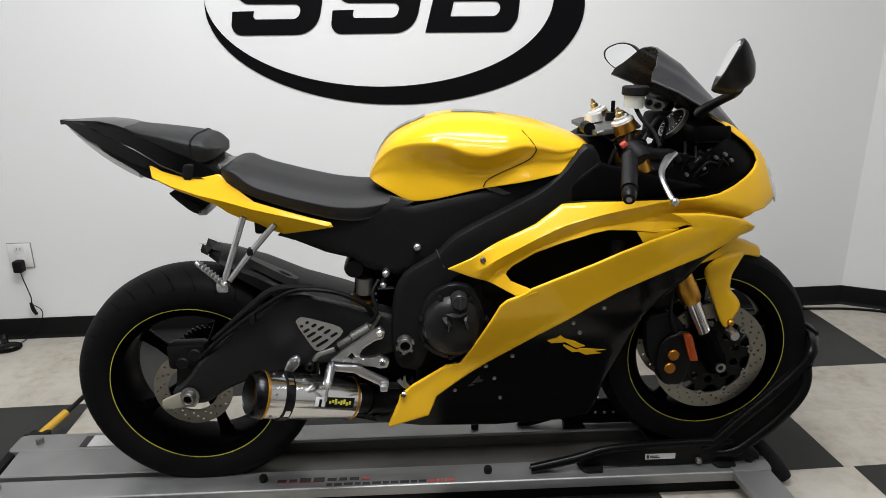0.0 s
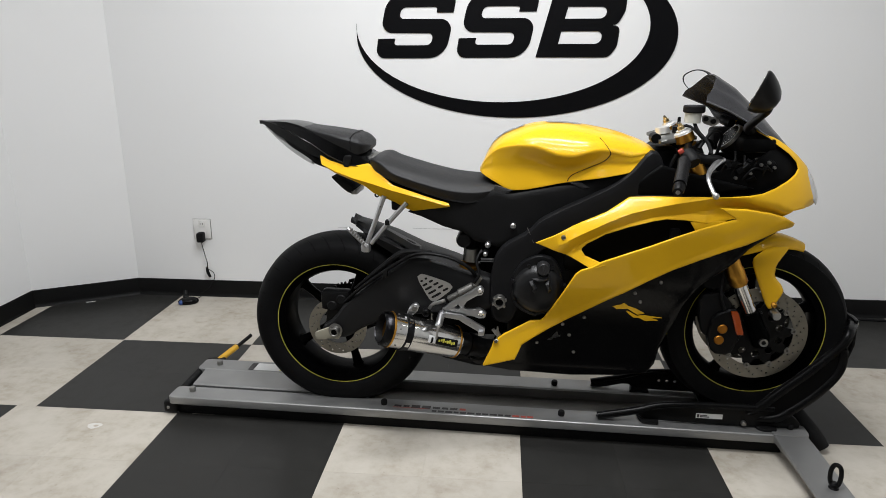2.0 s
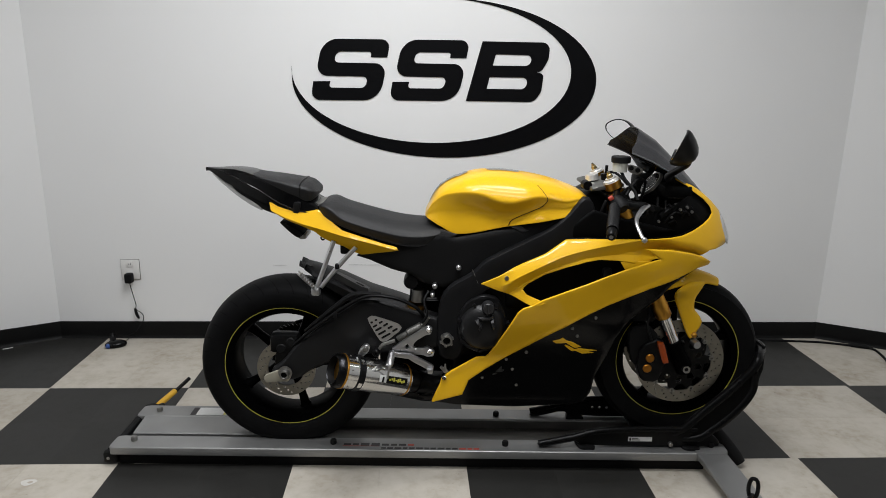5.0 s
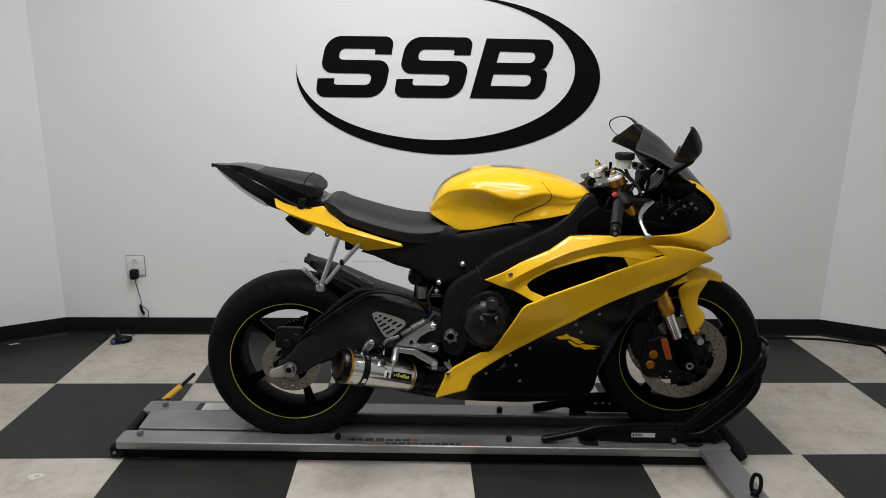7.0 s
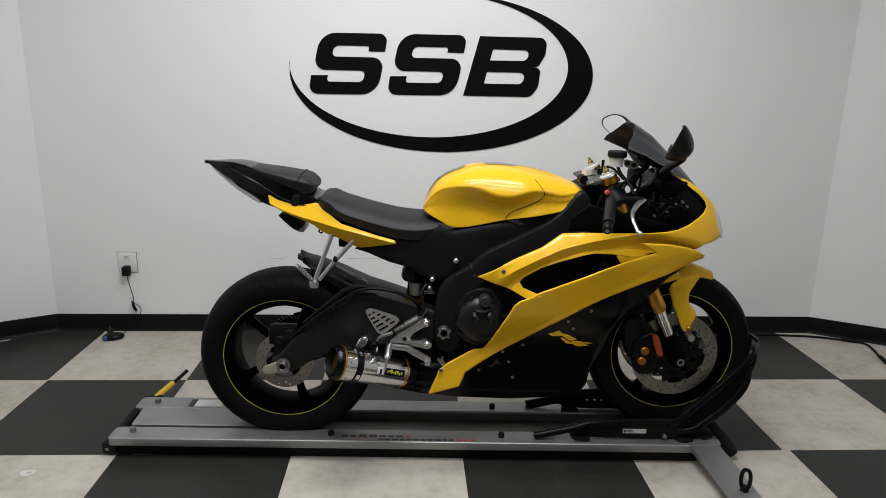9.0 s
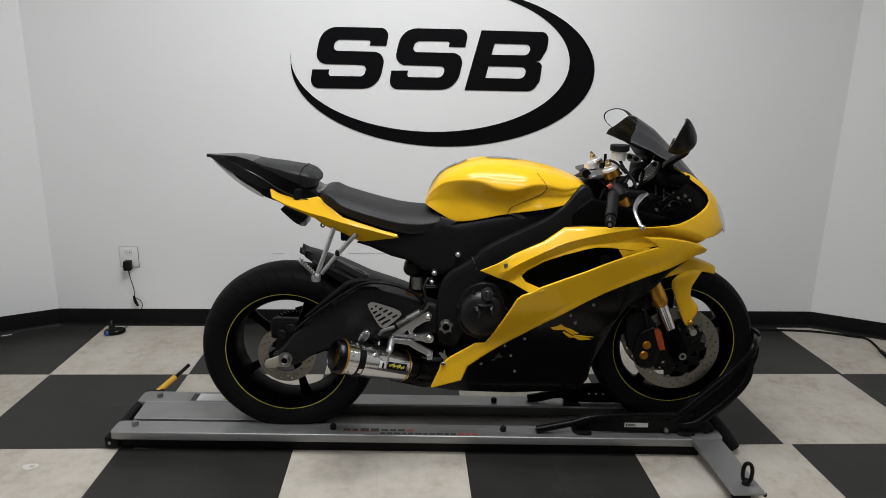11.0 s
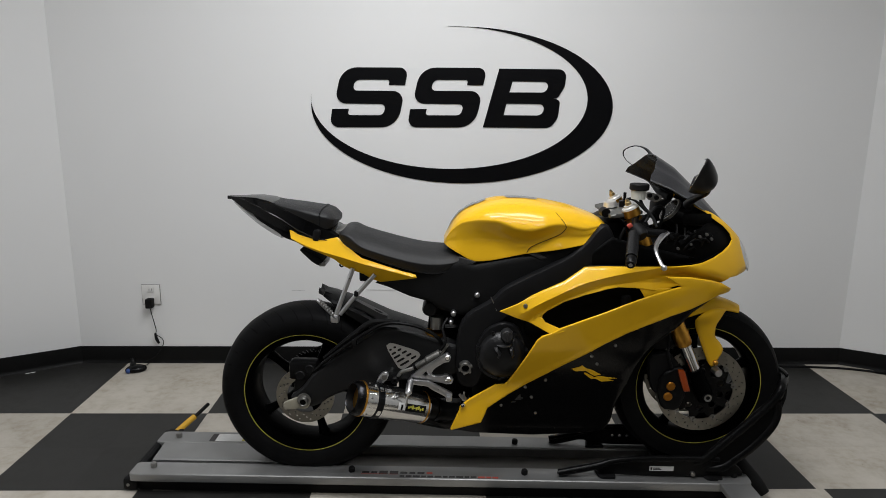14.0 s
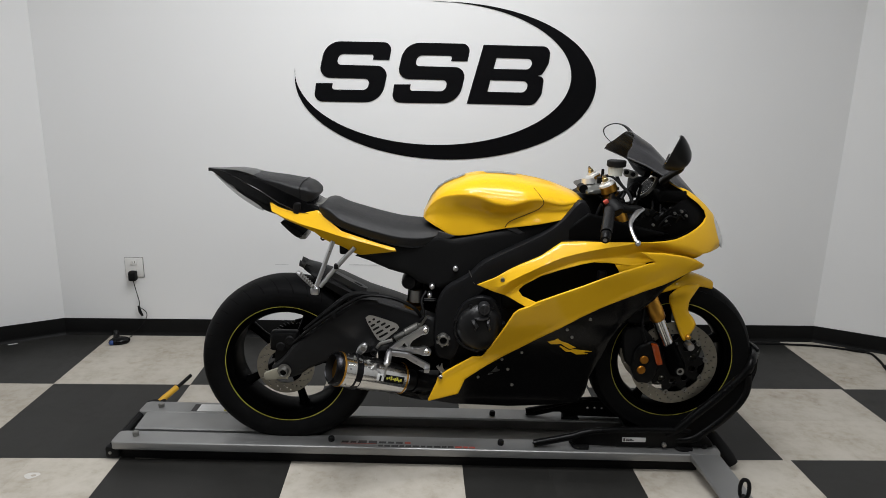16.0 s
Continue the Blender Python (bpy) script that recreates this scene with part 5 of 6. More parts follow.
for s in (-1, 1):
    line = [(x, s * (tank_y(x, z) + 0.0009), z) for x, z in curve_points(SEAM[1:], 5)]
    part("tank_seam", tube(line, 0.0012, 6, steps=1), BLACK_MATTE, bike)


def tank_pad(x0, x1, w, name, wave):
    rows = []
    for k in range(25):
        x = x0 + (x1 - x0) * k / 24
        i = int(np.clip(np.searchsorted(xs, x), 1, len(xs) - 1))
        row = sorted((yy, zz) for yy, zz in tank_rows[i])
        ww = w * (0.75 + 0.25 * math.sin(wave * k) ** 2) * min(1, 0.5 + 0.25 * min(k, 24 - k))
        rows.append([(x, y, table(abs(y), row) + 0.0018) for y in (ww * (j / 6 - 1) for j in range(13))])
    return part(name, rings(rows, closed=False), TANK_PAD, bike, "dark patterned tank protector pad")


tank_pad(-0.205, -0.075, 0.024, "tank_pad", 0.9)
tank_pad(-0.01, 0.10, 0.035, "filler_cap", 0.0)

# upper fairing and nose
UP_EDGE = [(-0.032, 0.7155), (0.0434, 0.7483), (0.103, 0.7786), (0.1757, 0.8118), (0.2416, 0.8552), (0.3079, 0.8602), (0.3745, 0.8614), (0.4414, 0.8639), (0.5224, 0.8659), (0.5778, 0.8705), (0.6136, 0.8766), (0.6511, 0.8911), (0.6875, 0.9099), (0.7124, 0.9265), (0.7254, 0.9413), (0.7205, 0.9605), (0.696, 0.9856),
           (0.6631, 1.0071), (0.6359, 1.0289), (0.594, 1.050)]
UPPER = UP_EDGE + [(0.600, 1.061), (0.6444, 1.037), (0.672, 1.020), (0.7003, 1.002), (0.732, 0.976), (0.765, 0.944), (0.795, 0.905), (0.815, 0.860), (0.820, 0.835), (0.800, 0.828), (0.7427, 0.8290), (0.712, 0.826), (0.690, 0.806), (0.62, 0.800),
                   (0.545, 0.797), (0.4814, 0.7857), (0.4028, 0.7942), (0.3491, 0.7954), (0.3091, 0.7884), (0.2426, 0.7688), (0.1762, 0.745), (0.1237, 0.7141), (0.1093, 0.7004), (0.1068, 0.6934), (0.1178, 0.6789), (0.178, 0.659), (0.14, 0.642), (0.0439, 0.6852)]
BARB_TOP = [(0.4898, 0.8392), (0.5719, 0.8341), (0.6451, 0.8207), (0.6881, 0.8075), (0.73, 0.790), (0.76, 0.815), (0.83, 0.830)]
CREASE = [(-0.01, 0.706), (0.0437, 0.7121), (0.0965, 0.7428), (0.1759, 0.7835), (0.242, 0.8122), (0.3083, 0.8304), (0.3746, 0.8447), (0.4414, 0.8563), (0.4817, 0.8625), (0.58, 0.869)]
LIP = [(0.0, 0.62), (0.0707, 0.6845), (0.1103, 0.7145), (0.1761, 0.7518), (0.2424, 0.7793), (0.3088, 0.8002), (0.3529, 0.8058), (0.4023, 0.8113), (0.4832, 0.8108), (0.5311, 0.8081), (0.60, 0.808)]


def upper_skin(x, z):
    # a shoulder that leans in above the crease, a hollow below it, and a lip that stands out round the vent
    crease, lip = table(x, CREASE), table(x, LIP)
    fade = min(max((x - 0.02) / 0.06, 0), 1) * min(max((0.60 - x) / 0.12, 0), 1)
    y = skin(x, z)
    if z > crease:
        y -= fade * 0.62 * (z - crease)
    else:
        y -= fade * min(0.60 * (crease - max(z, lip)), 0.022)
        if z < lip:
            y += fade * 0.42 * (lip - z)
    # the nose tucks in above the side fairing
    if x > 0.46:
        k = 1 - min(max((z - table(x, BARB_TOP)) / 0.036, 0), 1)
        y -= 0.026 * min((x - 0.46) / 0.08, 1) * k * k
    return max(y, 0.004)


for s in (-1, 1):
    part("upper_fairing", panel(UPPER, upper_skin, 0.005, s, (), 0.0075, 0.004, 0.002, folds=[CREASE[1:-1], LIP[1:-2]]), YELLOW, bike, "glossy yellow upper fairing with headlight nose", 16)
    # near-black liner: the shade inside the fairing is in its colour
    liner = [(x, z) for x, z in UPPER if x > 0.2 and not (x > 0.6 and z > 1.03)]
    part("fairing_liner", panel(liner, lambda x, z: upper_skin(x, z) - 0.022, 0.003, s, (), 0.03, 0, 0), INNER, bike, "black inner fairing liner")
    lamp = [(0.765, 0.944), (0.792, 0.908), (0.814, 0.860), (0.820, 0.832), (0.800, 0.830), (0.785, 0.845), (0.772, 0.880), (0.762, 0.920)]
    part("headlight", panel(lamp, lambda x, z: skin(x, z) + 0.0015, 0.004, s, (), 0.012, 0.006, 0.003), LENS, bike, "clear headlight lens")

# side fairing
SIDE = [(0.4898, 0.839), (0.5719, 0.8341), (0.6451, 0.8207), (0.6881, 0.8075), (0.7262, 0.7855), (0.7272, 0.7765), (0.7235, 0.7705), (0.6866, 0.7667), (0.6595, 0.7565), (0.589, 0.7265), (0.5205, 0.7035), (0.4478, 0.6734), (0.3818, 0.6437), (0.3157, 0.6078), (0.2503, 0.5677), (0.1839, 0.5295), (0.1233, 0.4903),
        (0.0478, 0.4418), (-0.0222, 0.3987), (-0.0622, 0.3702), (-0.0694, 0.3513), (-0.0826, 0.3207), (-0.1827, 0.2931), (-0.1854, 0.2982), (-0.1587, 0.3573), (-0.1538, 0.3762), (-0.1218, 0.403), (-0.0369, 0.4525), (-0.006, 0.453), (0.0023, 0.4612), (0.0452, 0.5393), (0.0905, 0.6262), (0.1064, 0.6401),
        (0.1372, 0.6507), (0.1676, 0.6685), (0.243, 0.6976), (0.3088, 0.7225), (0.374, 0.7501), (0.4403, 0.775), (0.507, 0.7957), (0.5422, 0.8051)]

def side_skin(x, z):
    # the panel leans in towards its lower edge
    h = min(max((z - 0.45 - 0.53 * x) / 0.13, 0), 1)
    tail = min(max((0.10 - x) / 0.12, 0), 1)
    return skin(x, z + tail * max(0, 0.46 - z)) + 0.02 - 0.026 * (1 - h) + 0.13 * tail * max(0, 0.46 - z)


LOWER = [(0.715, 0.775), (0.6878, 0.7579), (0.6058, 0.7004), (0.5678, 0.6572), (0.5415, 0.6355), (0.4741, 0.5923), (0.4478, 0.5625), (0.425, 0.517), (0.405, 0.455), (0.386, 0.40), (0.374, 0.36), (0.368, 0.298), (0.345, 0.263), (0.26, 0.250), (0.10, 0.241), (-0.10, 0.246), (-0.21, 0.262), (-0.24, 0.280), (-0.18, 0.310),
         (-0.12, 0.38), (0.0, 0.46), (0.232, 0.60), (0.409, 0.69), (0.573, 0.765), (0.68, 0.785)]


def lower_skin(x, z):
    # the black panel runs out to a blade under the side fairing
    w = min(max((x - 0.44) / 0.10, 0), 1)
    return (1 - w) * (skin(x, z) * 0.97 - 0.010) + w * table(x, [(0.44, 0.18), (0.55, 0.168), (0.65, 0.156), (0.72, 0.140)])


for s in (-1, 1):
    part("side_fairing", panel(SIDE, side_skin, 0.006, s, (), 0.011, 0.0045, 0.0025, ease=1), YELLOW, bike, "glossy yellow side fairing", 50)
    # black lower fairing and belly
    part("lower_fairing", panel(LOWER, lower_skin, 0.006, s, (), 0.025, 0.014, 0.008), BLACK_GLOSS, bike, "black lower fairing")
    # added sheet behind the opening; its near-black stands in for the vent's shade
    part("vent_backing", panel([(0.10, 0.66), (0.15, 0.635), (0.44, 0.735), (0.63, 0.765), (0.63, 0.845), (0.44, 0.835), (0.30, 0.805), (0.22, 0.78), (0.10, 0.71)], 0.155, 0.006, s, (), 0.04, 0, 0), INNER, bike, "near-black sheet standing in for the vent's dark hollow")
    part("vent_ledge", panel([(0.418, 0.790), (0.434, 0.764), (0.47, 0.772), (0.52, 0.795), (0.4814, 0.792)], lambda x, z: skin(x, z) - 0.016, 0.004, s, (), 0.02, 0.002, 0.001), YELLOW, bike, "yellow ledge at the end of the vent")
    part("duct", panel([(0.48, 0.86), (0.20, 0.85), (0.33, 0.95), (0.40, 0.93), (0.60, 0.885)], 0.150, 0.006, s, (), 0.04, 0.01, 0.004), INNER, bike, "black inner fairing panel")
rows = []
for x, w, lo, hi in ((-0.372, 0.050, 0.250, 0.285), (-0.33, 0.080, 0.246, 0.305), (-0.22, 0.115, 0.241, 0.31), (0.0, 0.13, 0.239, 0.31), (0.26, 0.13, 0.243, 0.31), (0.345, 0.10, 0.258, 0.31)):
    rows.append([(x, -w, hi), (x, -w, lo + 0.022), (x, -w + 0.022, lo), (x, w - 0.022, lo), (x, w, lo + 0.022), (x, w, hi)])
part("belly_pan", rings(rows), BLACK_SATIN, bike, "black belly pan")
# Near-black panels close see-through gaps and carry the cockpit's shade in their colour.
TRAY = [(0.30, 0.850), (0.40, 0.855), (0.55, 0.858), (0.61, 0.866), (0.66, 0.885), (0.70, 0.905), (0.728, 0.928), (0.738, 0.945), (0.734, 0.962), (0.708, 0.985), (0.675, 1.006), (0.64, 0.995), (0.58, 0.955), (0.45, 0.92), (0.33, 0.90)]
for s in (-1, 1):
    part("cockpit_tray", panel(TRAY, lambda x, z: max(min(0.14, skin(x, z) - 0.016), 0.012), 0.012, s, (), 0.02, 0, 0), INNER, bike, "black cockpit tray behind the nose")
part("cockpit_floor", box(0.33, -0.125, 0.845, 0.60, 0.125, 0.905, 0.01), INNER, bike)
for x, z in ((0.0507, 0.7338),):
    part("fairing_bolt", lathe([(0.0, -0.001), (0.004, -0.001), (0.005, -0.004), (0.006, -0.004), (0.0075, 0.0), (0.0075, 0.02)], 0, 0, 20), CAST, bike).location = (x, -upper_skin(x, z) - 0.001, z)
for pts in ([(0.030, 0.384), (0.044, 0.404), (0.050, 0.410), (0.052, 0.396), (0.060, 0.396), (0.058, 0.390), (0.046, 0.386)], [(0.020, 0.374), (0.034, 0.376), (0.038, 0.381), (0.024, 0.381)]):
    part("fairing_clip", panel(pts, lambda x, z: lower_skin(x, z) + 0.002, 0.004, -1, (), 0.01, 0.001, 0.0006), HUGGER_CLIP, bike)
for x, z in ((0.0646, 0.4393), (0.0878, 0.3989), (0.1305, 0.4681), (-0.0132, 0.3628), (0.1062, 0.3322), (0.2761, 0.5612), (0.295, 0.533), (0.35, 0.60)):
    part("fairing_screw", lathe([(0.0, -0.004), (0.004, -0.004), (0.006, 0.0), (0.006, 0.02)], 0, 0, 12), CAST, bike).location = (x, -(skin(x, z) * 0.97 - 0.009), z)
part("lower_tab", panel([(-0.160, 0.412), (-0.152, 0.418), (-0.149, 0.411), (-0.145, 0.413), (-0.143, 0.424), (-0.139, 0.423), (-0.137, 0.408), (-0.128, 0.396), (-0.136, 0.386), (-0.148, 0.396)], 0.188, 0.006, -1, (), 0.02, 0.002, 0.001), CAST, bike)
part("tab_bolt", lathe([(0, -0.206), (0.005, -0.206), (0.008, -0.202), (0.008, -0.18)], -0.144, 0.381, 14), CHROME, bike)
# yellow model mark as plain slanted shapes
def mark(pts):
    part("fairing_mark", panel(pts, lambda x, z: skin(x, z) * 0.97 - 0.0075, 0.003, -1, (), 0.02, 0, 0), YELLOW, bike, "plain slanted yellow mark")
mark([(0.2135, 0.5131), (0.2384, 0.5205), (0.2479, 0.5268), (0.2601, 0.5164), (0.2835, 0.5089), (0.3122, 0.4928), (0.2912, 0.4868), (0.2791, 0.494), (0.2609, 0.5064), (0.2468, 0.5052), (0.2255, 0.5043)])
mark([(0.2586, 0.4998), (0.2735, 0.4925), (0.3008, 0.4762), (0.2808, 0.4752), (0.2669, 0.4859), (0.256, 0.4965)])
mark([(0.3027, 0.4863), (0.3668, 0.4789), (0.3353, 0.4766), (0.3564, 0.469), (0.3163, 0.4654), (0.289, 0.48)])

# windscreen
SCREEN = [((0.485, 1.208), (0.440, 1.135), 0.157, 1.0), ((0.5435, 1.171), (0.5064, 1.1085), 0.150, 0.85), ((0.585, 1.132), (0.5417, 1.0889), 0.145, 0.7), ((0.6222, 1.096), (0.5729, 1.073), 0.138, 0.5),
          ((0.66, 1.057), (0.6081, 1.0487), 0.122, 0.3), ((0.69, 1.026), (0.6456, 1.0253), 0.108, 0.15), ((0.748, 0.965), (0.705, 0.985), 0.075, 0.0)]
BUBBLE = [(0.0, 0.0), (0.32, 0.04), (0.45, 0.12), (0.56, 0.27), (0.64, 0.40), (0.75, 0.53), (0.92, 0.79), (1.0, 1.0)]
rows_o, rows_i = [], []
for (cx, cz), (ex, ez), w, bub in SCREEN:
    ro, ri = [], []
    for k in range(41):
        u = k / 20 - 1
        f = (1 - bub) * abs(u) ** 2.2 + bub * table(abs(u), BUBBLE)
        curl = 0.008 * bub * max(0, 1 - abs(abs(u) - 0.90) / 0.14)
        p = Vector((cx + (ex - cx) * f - curl, w * ((1 - bub) * math.sin(u * math.pi / 2) + bub * u), cz + (ez - cz) * f))
        ro.append(p)
        ri.append(p + Vector((-0.003, 0, -0.002)))
    rows_o.append(ro)
    rows_i.append(ri)
bm = rings([o + i[::-1] for o, i in zip(rows_o, rows_i)])
part("windscreen", bm, SMOKE, bike, "dark smoked windscreen with curled edge")
edge = [r[0] for r in rows_o] + rows_o[-1][1:] + [r[-1] for r in rows_o[::-1]][1:]
part("screen_edge", tube(edge, 0.0026, 8, steps=1), SCREEN_RIM, bike)

# mirrors
def rear_mirror(s):
    # the long way of the glass runs from its inner low end to its outer high end
    if s < 0:
        inner, outer, n, wide = Vector((0.500, -0.338, 1.133)), Vector((0.508, -0.419, 1.222)), Vector((-0.905, 0.272, 0.316)), 0.038
    else:
        inner, outer, n, wide = Vector((0.588, 0.318, 1.152)), Vector((0.492, 0.425, 1.186)), Vector((-0.74, -0.66, 0.12)), 0.044
    c, u = (inner + outer) / 2, (outer - inner) / 2
    n = (n - u * (n.dot(u) / u.length_squared)).normalized()
    v = n.cross(u).normalized() * wide
    if v.z < 0:
        v = -v
    drop_shape = curve_points([(-1.0, -0.35), (-0.72, 0.42), (-0.15, 0.92), (0.40, 0.88), (0.84, 0.48), (1.04, 0.0), (0.82, -0.52), (0.2, -0.88), (-0.5, -0.80), (-1.0, -0.35)], 4)[:-1]

    def shape(k, size, depth):
        x, y = drop_shape[k]
        return c + u * (x * size) + v * (y * size) - n * depth * (1.12 - 0.62 * max(0, x * size + 0.1) ** 1.3)
    m = part("mirror", rings([[shape(k, sz, d) for k in range(36)] for sz, d in ((0.98, -0.004), (1.02, 0.002), (1.0, 0.014), (0.91, 0.028), (0.72, 0.040), (0.42, 0.048), (0.1, 0.050))]), MIRROR_BLACK, bike, "black rear-view mirror on a stalk")
    part("mirror_glass", rings([[shape(k, 0.91, -0.0055) for k in range(36)], [shape(k, 0.91, -0.004) for k in range(36)]]), MIRROR, m, "bright mirror glass")
    part("mirror_stalk", tube([(0.585, s * 0.10, 1.050), (0.561, s * 0.15, 1.064), (0.552, s * 0.25, 1.096), (0.540, s * 0.345, 1.122), (0.536, s * 0.365, 1.138)], [0.016, 0.013, 0.010, 0.010, 0.014], 12), BLACK_SATIN, m)


rear_mirror(-1)
rear_mirror(1)

# steering: yokes, forks, bars
part("top_yoke", panel(rounded([(0.325, 1.005), (0.43, 1.02), (0.43, 1.035), (0.325, 1.02)]), 0.12, 0.24, -1, (), 0.04, 0.004, 0.003), YOKE_GREY, bike, "dull grey metal top yoke")
for s in (-1, 1):
    top, low = Vector((0.396, s * 0.112, 1.026)), Vector((0.675, s * 0.103, 0.43))
    d = (low - top).normalized()
    top = top - d * 0.010
    part("fork_leg", tube([top + d * 0.03, top + d * 0.455, top + d * 0.46, top + d * 0.505, top + d * 0.512], [0.0265, 0.0265, 0.029, 0.028, 0.023], 20, steps=1), GOLD, bike, "gold anodised fork leg")
    part("fork_stanchion", rod(top + d * 0.46, low - d * 0.02, 0.0215), CHROME, bike, "bare steel fork stanchion")
    part("fork_foot", tube([low - d * 0.06, low, (FX, s * 0.103, FZ), (FX + 0.004, s * 0.103, FZ - 0.03)], [0.027, 0.028, 0.03, 0.022], 18), RIM_BLACK, bike, "black fork foot")
    cap = part("fork_cap", rod(top - d * 0.004, top + d * 0.020, 0.0285), GOLD, bike, "gold fork cap")
    part("cap_collar", tube([top - d * 0.004, top - d * 0.010, top - d * 0.013, top - d * 0.018], [0.0275, 0.0260, 0.0175, 0.0165], 24, steps=1), CAP_SILVER, cap)
    part("cap_adjuster", tube([top - d * 0.018, top - d * 0.028, top - d * 0.030, top - d * 0.037], [0.0105, 0.0098, 0.0065, 0.0055], 12, steps=1), PALE_GOLD, cap)
    part("cap_screw", rod(top - d * 0.037, top - d * 0.041, 0.0035, seg=10), CAST, cap)
    # clip-on bar, grip and lever
    a, b = Vector((0.414, s * 0.100, 1.020)), Vector((0.341, s * 0.345, 0.916))
    bar = part("handlebar", rod(a, b, 0.011), BLACK_SATIN, bike, "black clip-on handlebar")
    part("bar_clamp", rod(top + d * 0.035, top + d * 0.075, 0.036), BLACK_SATIN, bar)
    part("grip", tube([a.lerp(b, 0.46), a.lerp(b, 0.5), a.lerp(b, 0.93)], [0.0195, 0.018, 0.018], 18), GRIP_RUBBER, bar, "ribbed black rubber grip")
    part("bar_end", tube([a.lerp(b, 0.94), a.lerp(b, 1.0), a.lerp(b, 1.06)], [0.015, 0.0165, 0.013], 16), BLACK_SATIN, bar)
    part("bar_end_screw", rod(a.lerp(b, 1.055), a.lerp(b, 1.07), 0.006), CAST, bar)
    hub = Vector((0.3923, s * 0.195, 0.9819))
    part("switch_box", tube([hub + Vector((0.012, s * 0.026, -0.014)), hub + Vector((0.010, s * 0.022, -0.010)), hub + Vector((0.0, -s * 0.010, 0.004)), hub + Vector((-0.001, -s * 0.014, 0.006))], [0.019, 0.0235, 0.0235, 0.018], 16, steps=1), BLACK_MATTE, bar, "black switch housing")
    if s < 0:
        part("kill_switch", box(-0.010, -0.008, -0.006, 0.006, 0.008, 0.007, 0.003, m=Matrix.Translation((0.3723, -0.195, 0.9979)) @ pose(0, 0, 0, 0, -35, 0)), RED, bar, "red stop switch")
    part("lever_perch", tube([hub + Vector((0.004, 0, 0.004)), hub + Vector((0.045, s * 0.002, -0.006)), Vector((0.476, s * 0.197, 0.974)), Vector((0.482, s * 0.199, 0.968))], [0.017, 0.014, 0.0135, 0.010], 12), BLACK_SATIN, bar)
    part("lever", tube([(0.487, s * 0.195, 0.976), (0.462, s * 0.225, 0.966), (0.438, s * 0.262, 0.950), (0.428, s * 0.30, 0.934), (0.434, s * 0.335, 0.908), (0.438, s * 0.345, 0.900)], [0.011, 0.010, 0.0075, 0.006, 0.006, 0.005], 10, flat=0.7), ALU, bar, "polished aluminium lever")
    bm = bmesh.new()
    bmesh.ops.create_uvsphere(bm, u_segments=14, v_segments=8, radius=0.0095)
    bmesh.ops.translate(bm, vec=(0.439, s * 0.347, 0.899), verts=bm.verts)
    part("lever_ball", bm, ALU, bar)
part("yoke_nut", rod((0.352, 0, 1.028), (0.349, 0, 1.046), 0.024, 0.021, seg=24), CAP_SILVER, bike)
part("ignition_lock", rod((0.40, 0, 1.025), (0.398, 0, 1.05), 0.018), BLACK_SATIN, bike)
part("ignition_key", box(0.394, -0.003, 1.05, 0.404, 0.003, 1.078, 0.002), BLACK_SATIN, bike)
part("head_tube", box(0.29, -0.06, 0.86, 0.40, 0.06, 0.99, 0.02), BLACK_SATIN, bike)
part("head_knob", rod((0.318, -0.09, 1.02), (0.315, -0.06, 1.022), 0.015), BLACK_SATIN, bike)
bm = rod((0.411, -0.12, 1.072), (0.412, -0.12, 1.104), 0.0225, 0.0245, 24)
res = part("fluid_reservoir", bm, RES_WHITE, bike, "milky brake fluid reservoir")
part("reservoir_cap", tube([(0.413, -0.12, 1.101), (0.413, -0.12, 1.104), (0.413, -0.12, 1.119), (0.413, -0.12, 1.122)], [0.0275, 0.0310, 0.0310, 0.028], 28, steps=1), BLACK_MATTE, res, "black screw cap")
part("reservoir_bracket", panel(rounded([(0.44, 1.096), (0.487, 1.084), (0.492, 1.072), (0.475, 1.060), (0.442, 1.070)]), 0.11, 0.004, -1, [], 0.02, 0.003, 0.001), CAST, bike, "grey bracket with two bolts")
for x, z in ((0.450, 1.083), (0.472, 1.076)):
    part("bracket_bolt", lathe([(0, -0.118), (0.007, -0.118), (0.008, -0.114), (0.008, -0.105)], x, z, 14), BLACK_SATIN, bike)
for path in ([(0.413, -0.12, 1.08), (0.425, -0.14, 1.05), (0.45, -0.16, 1.02), (0.46, -0.18, 0.99)], [(0.43, -0.15, 1.0), (0.47, -0.12, 1.045), (0.51, -0.08, 1.03), (0.50, -0.06, 0.95)], [(0.40, -0.15, 0.985), (0.45, -0.11, 1.02), (0.49, -0.07, 1.0), (0.47, -0.05, 0.92)],
             [(0.37, -0.14, 0.98), (0.36, -0.13, 0.93), (0.40, -0.10, 0.87)], [(0.385, 0.15, 0.995), (0.45, 0.12, 1.04), (0.50, 0.08, 1.0)]):
    part("cable", tube(path, 0.005, 8), BLACK_MATTE, bike)
# instruments
ax = Vector((-0.78, -0.05, 0.62)).normalized()
c = Vector((0.566, -0.01, 1.010))
dash = part("speedometer", tube([c + ax * 0.016, c, c - ax * 0.05], [0.045, 0.048, 0.043], 28, steps=1), BLACK_MATTE, bike, "black instrument dial housing")
part("dial_ring", tube([c + ax * 0.012, c + ax * 0.022], [0.0465, 0.044], 28), CAST, dash, "grey dial bezel")
part("dial_face", tube([c + ax * 0.0215, c + ax * 0.0228], [0.0385, 0.0380], 28), BLACK_GLOSS, dash)
du = ax.cross(Vector((0, 1, 0))).normalized()
dv = ax.cross(du)
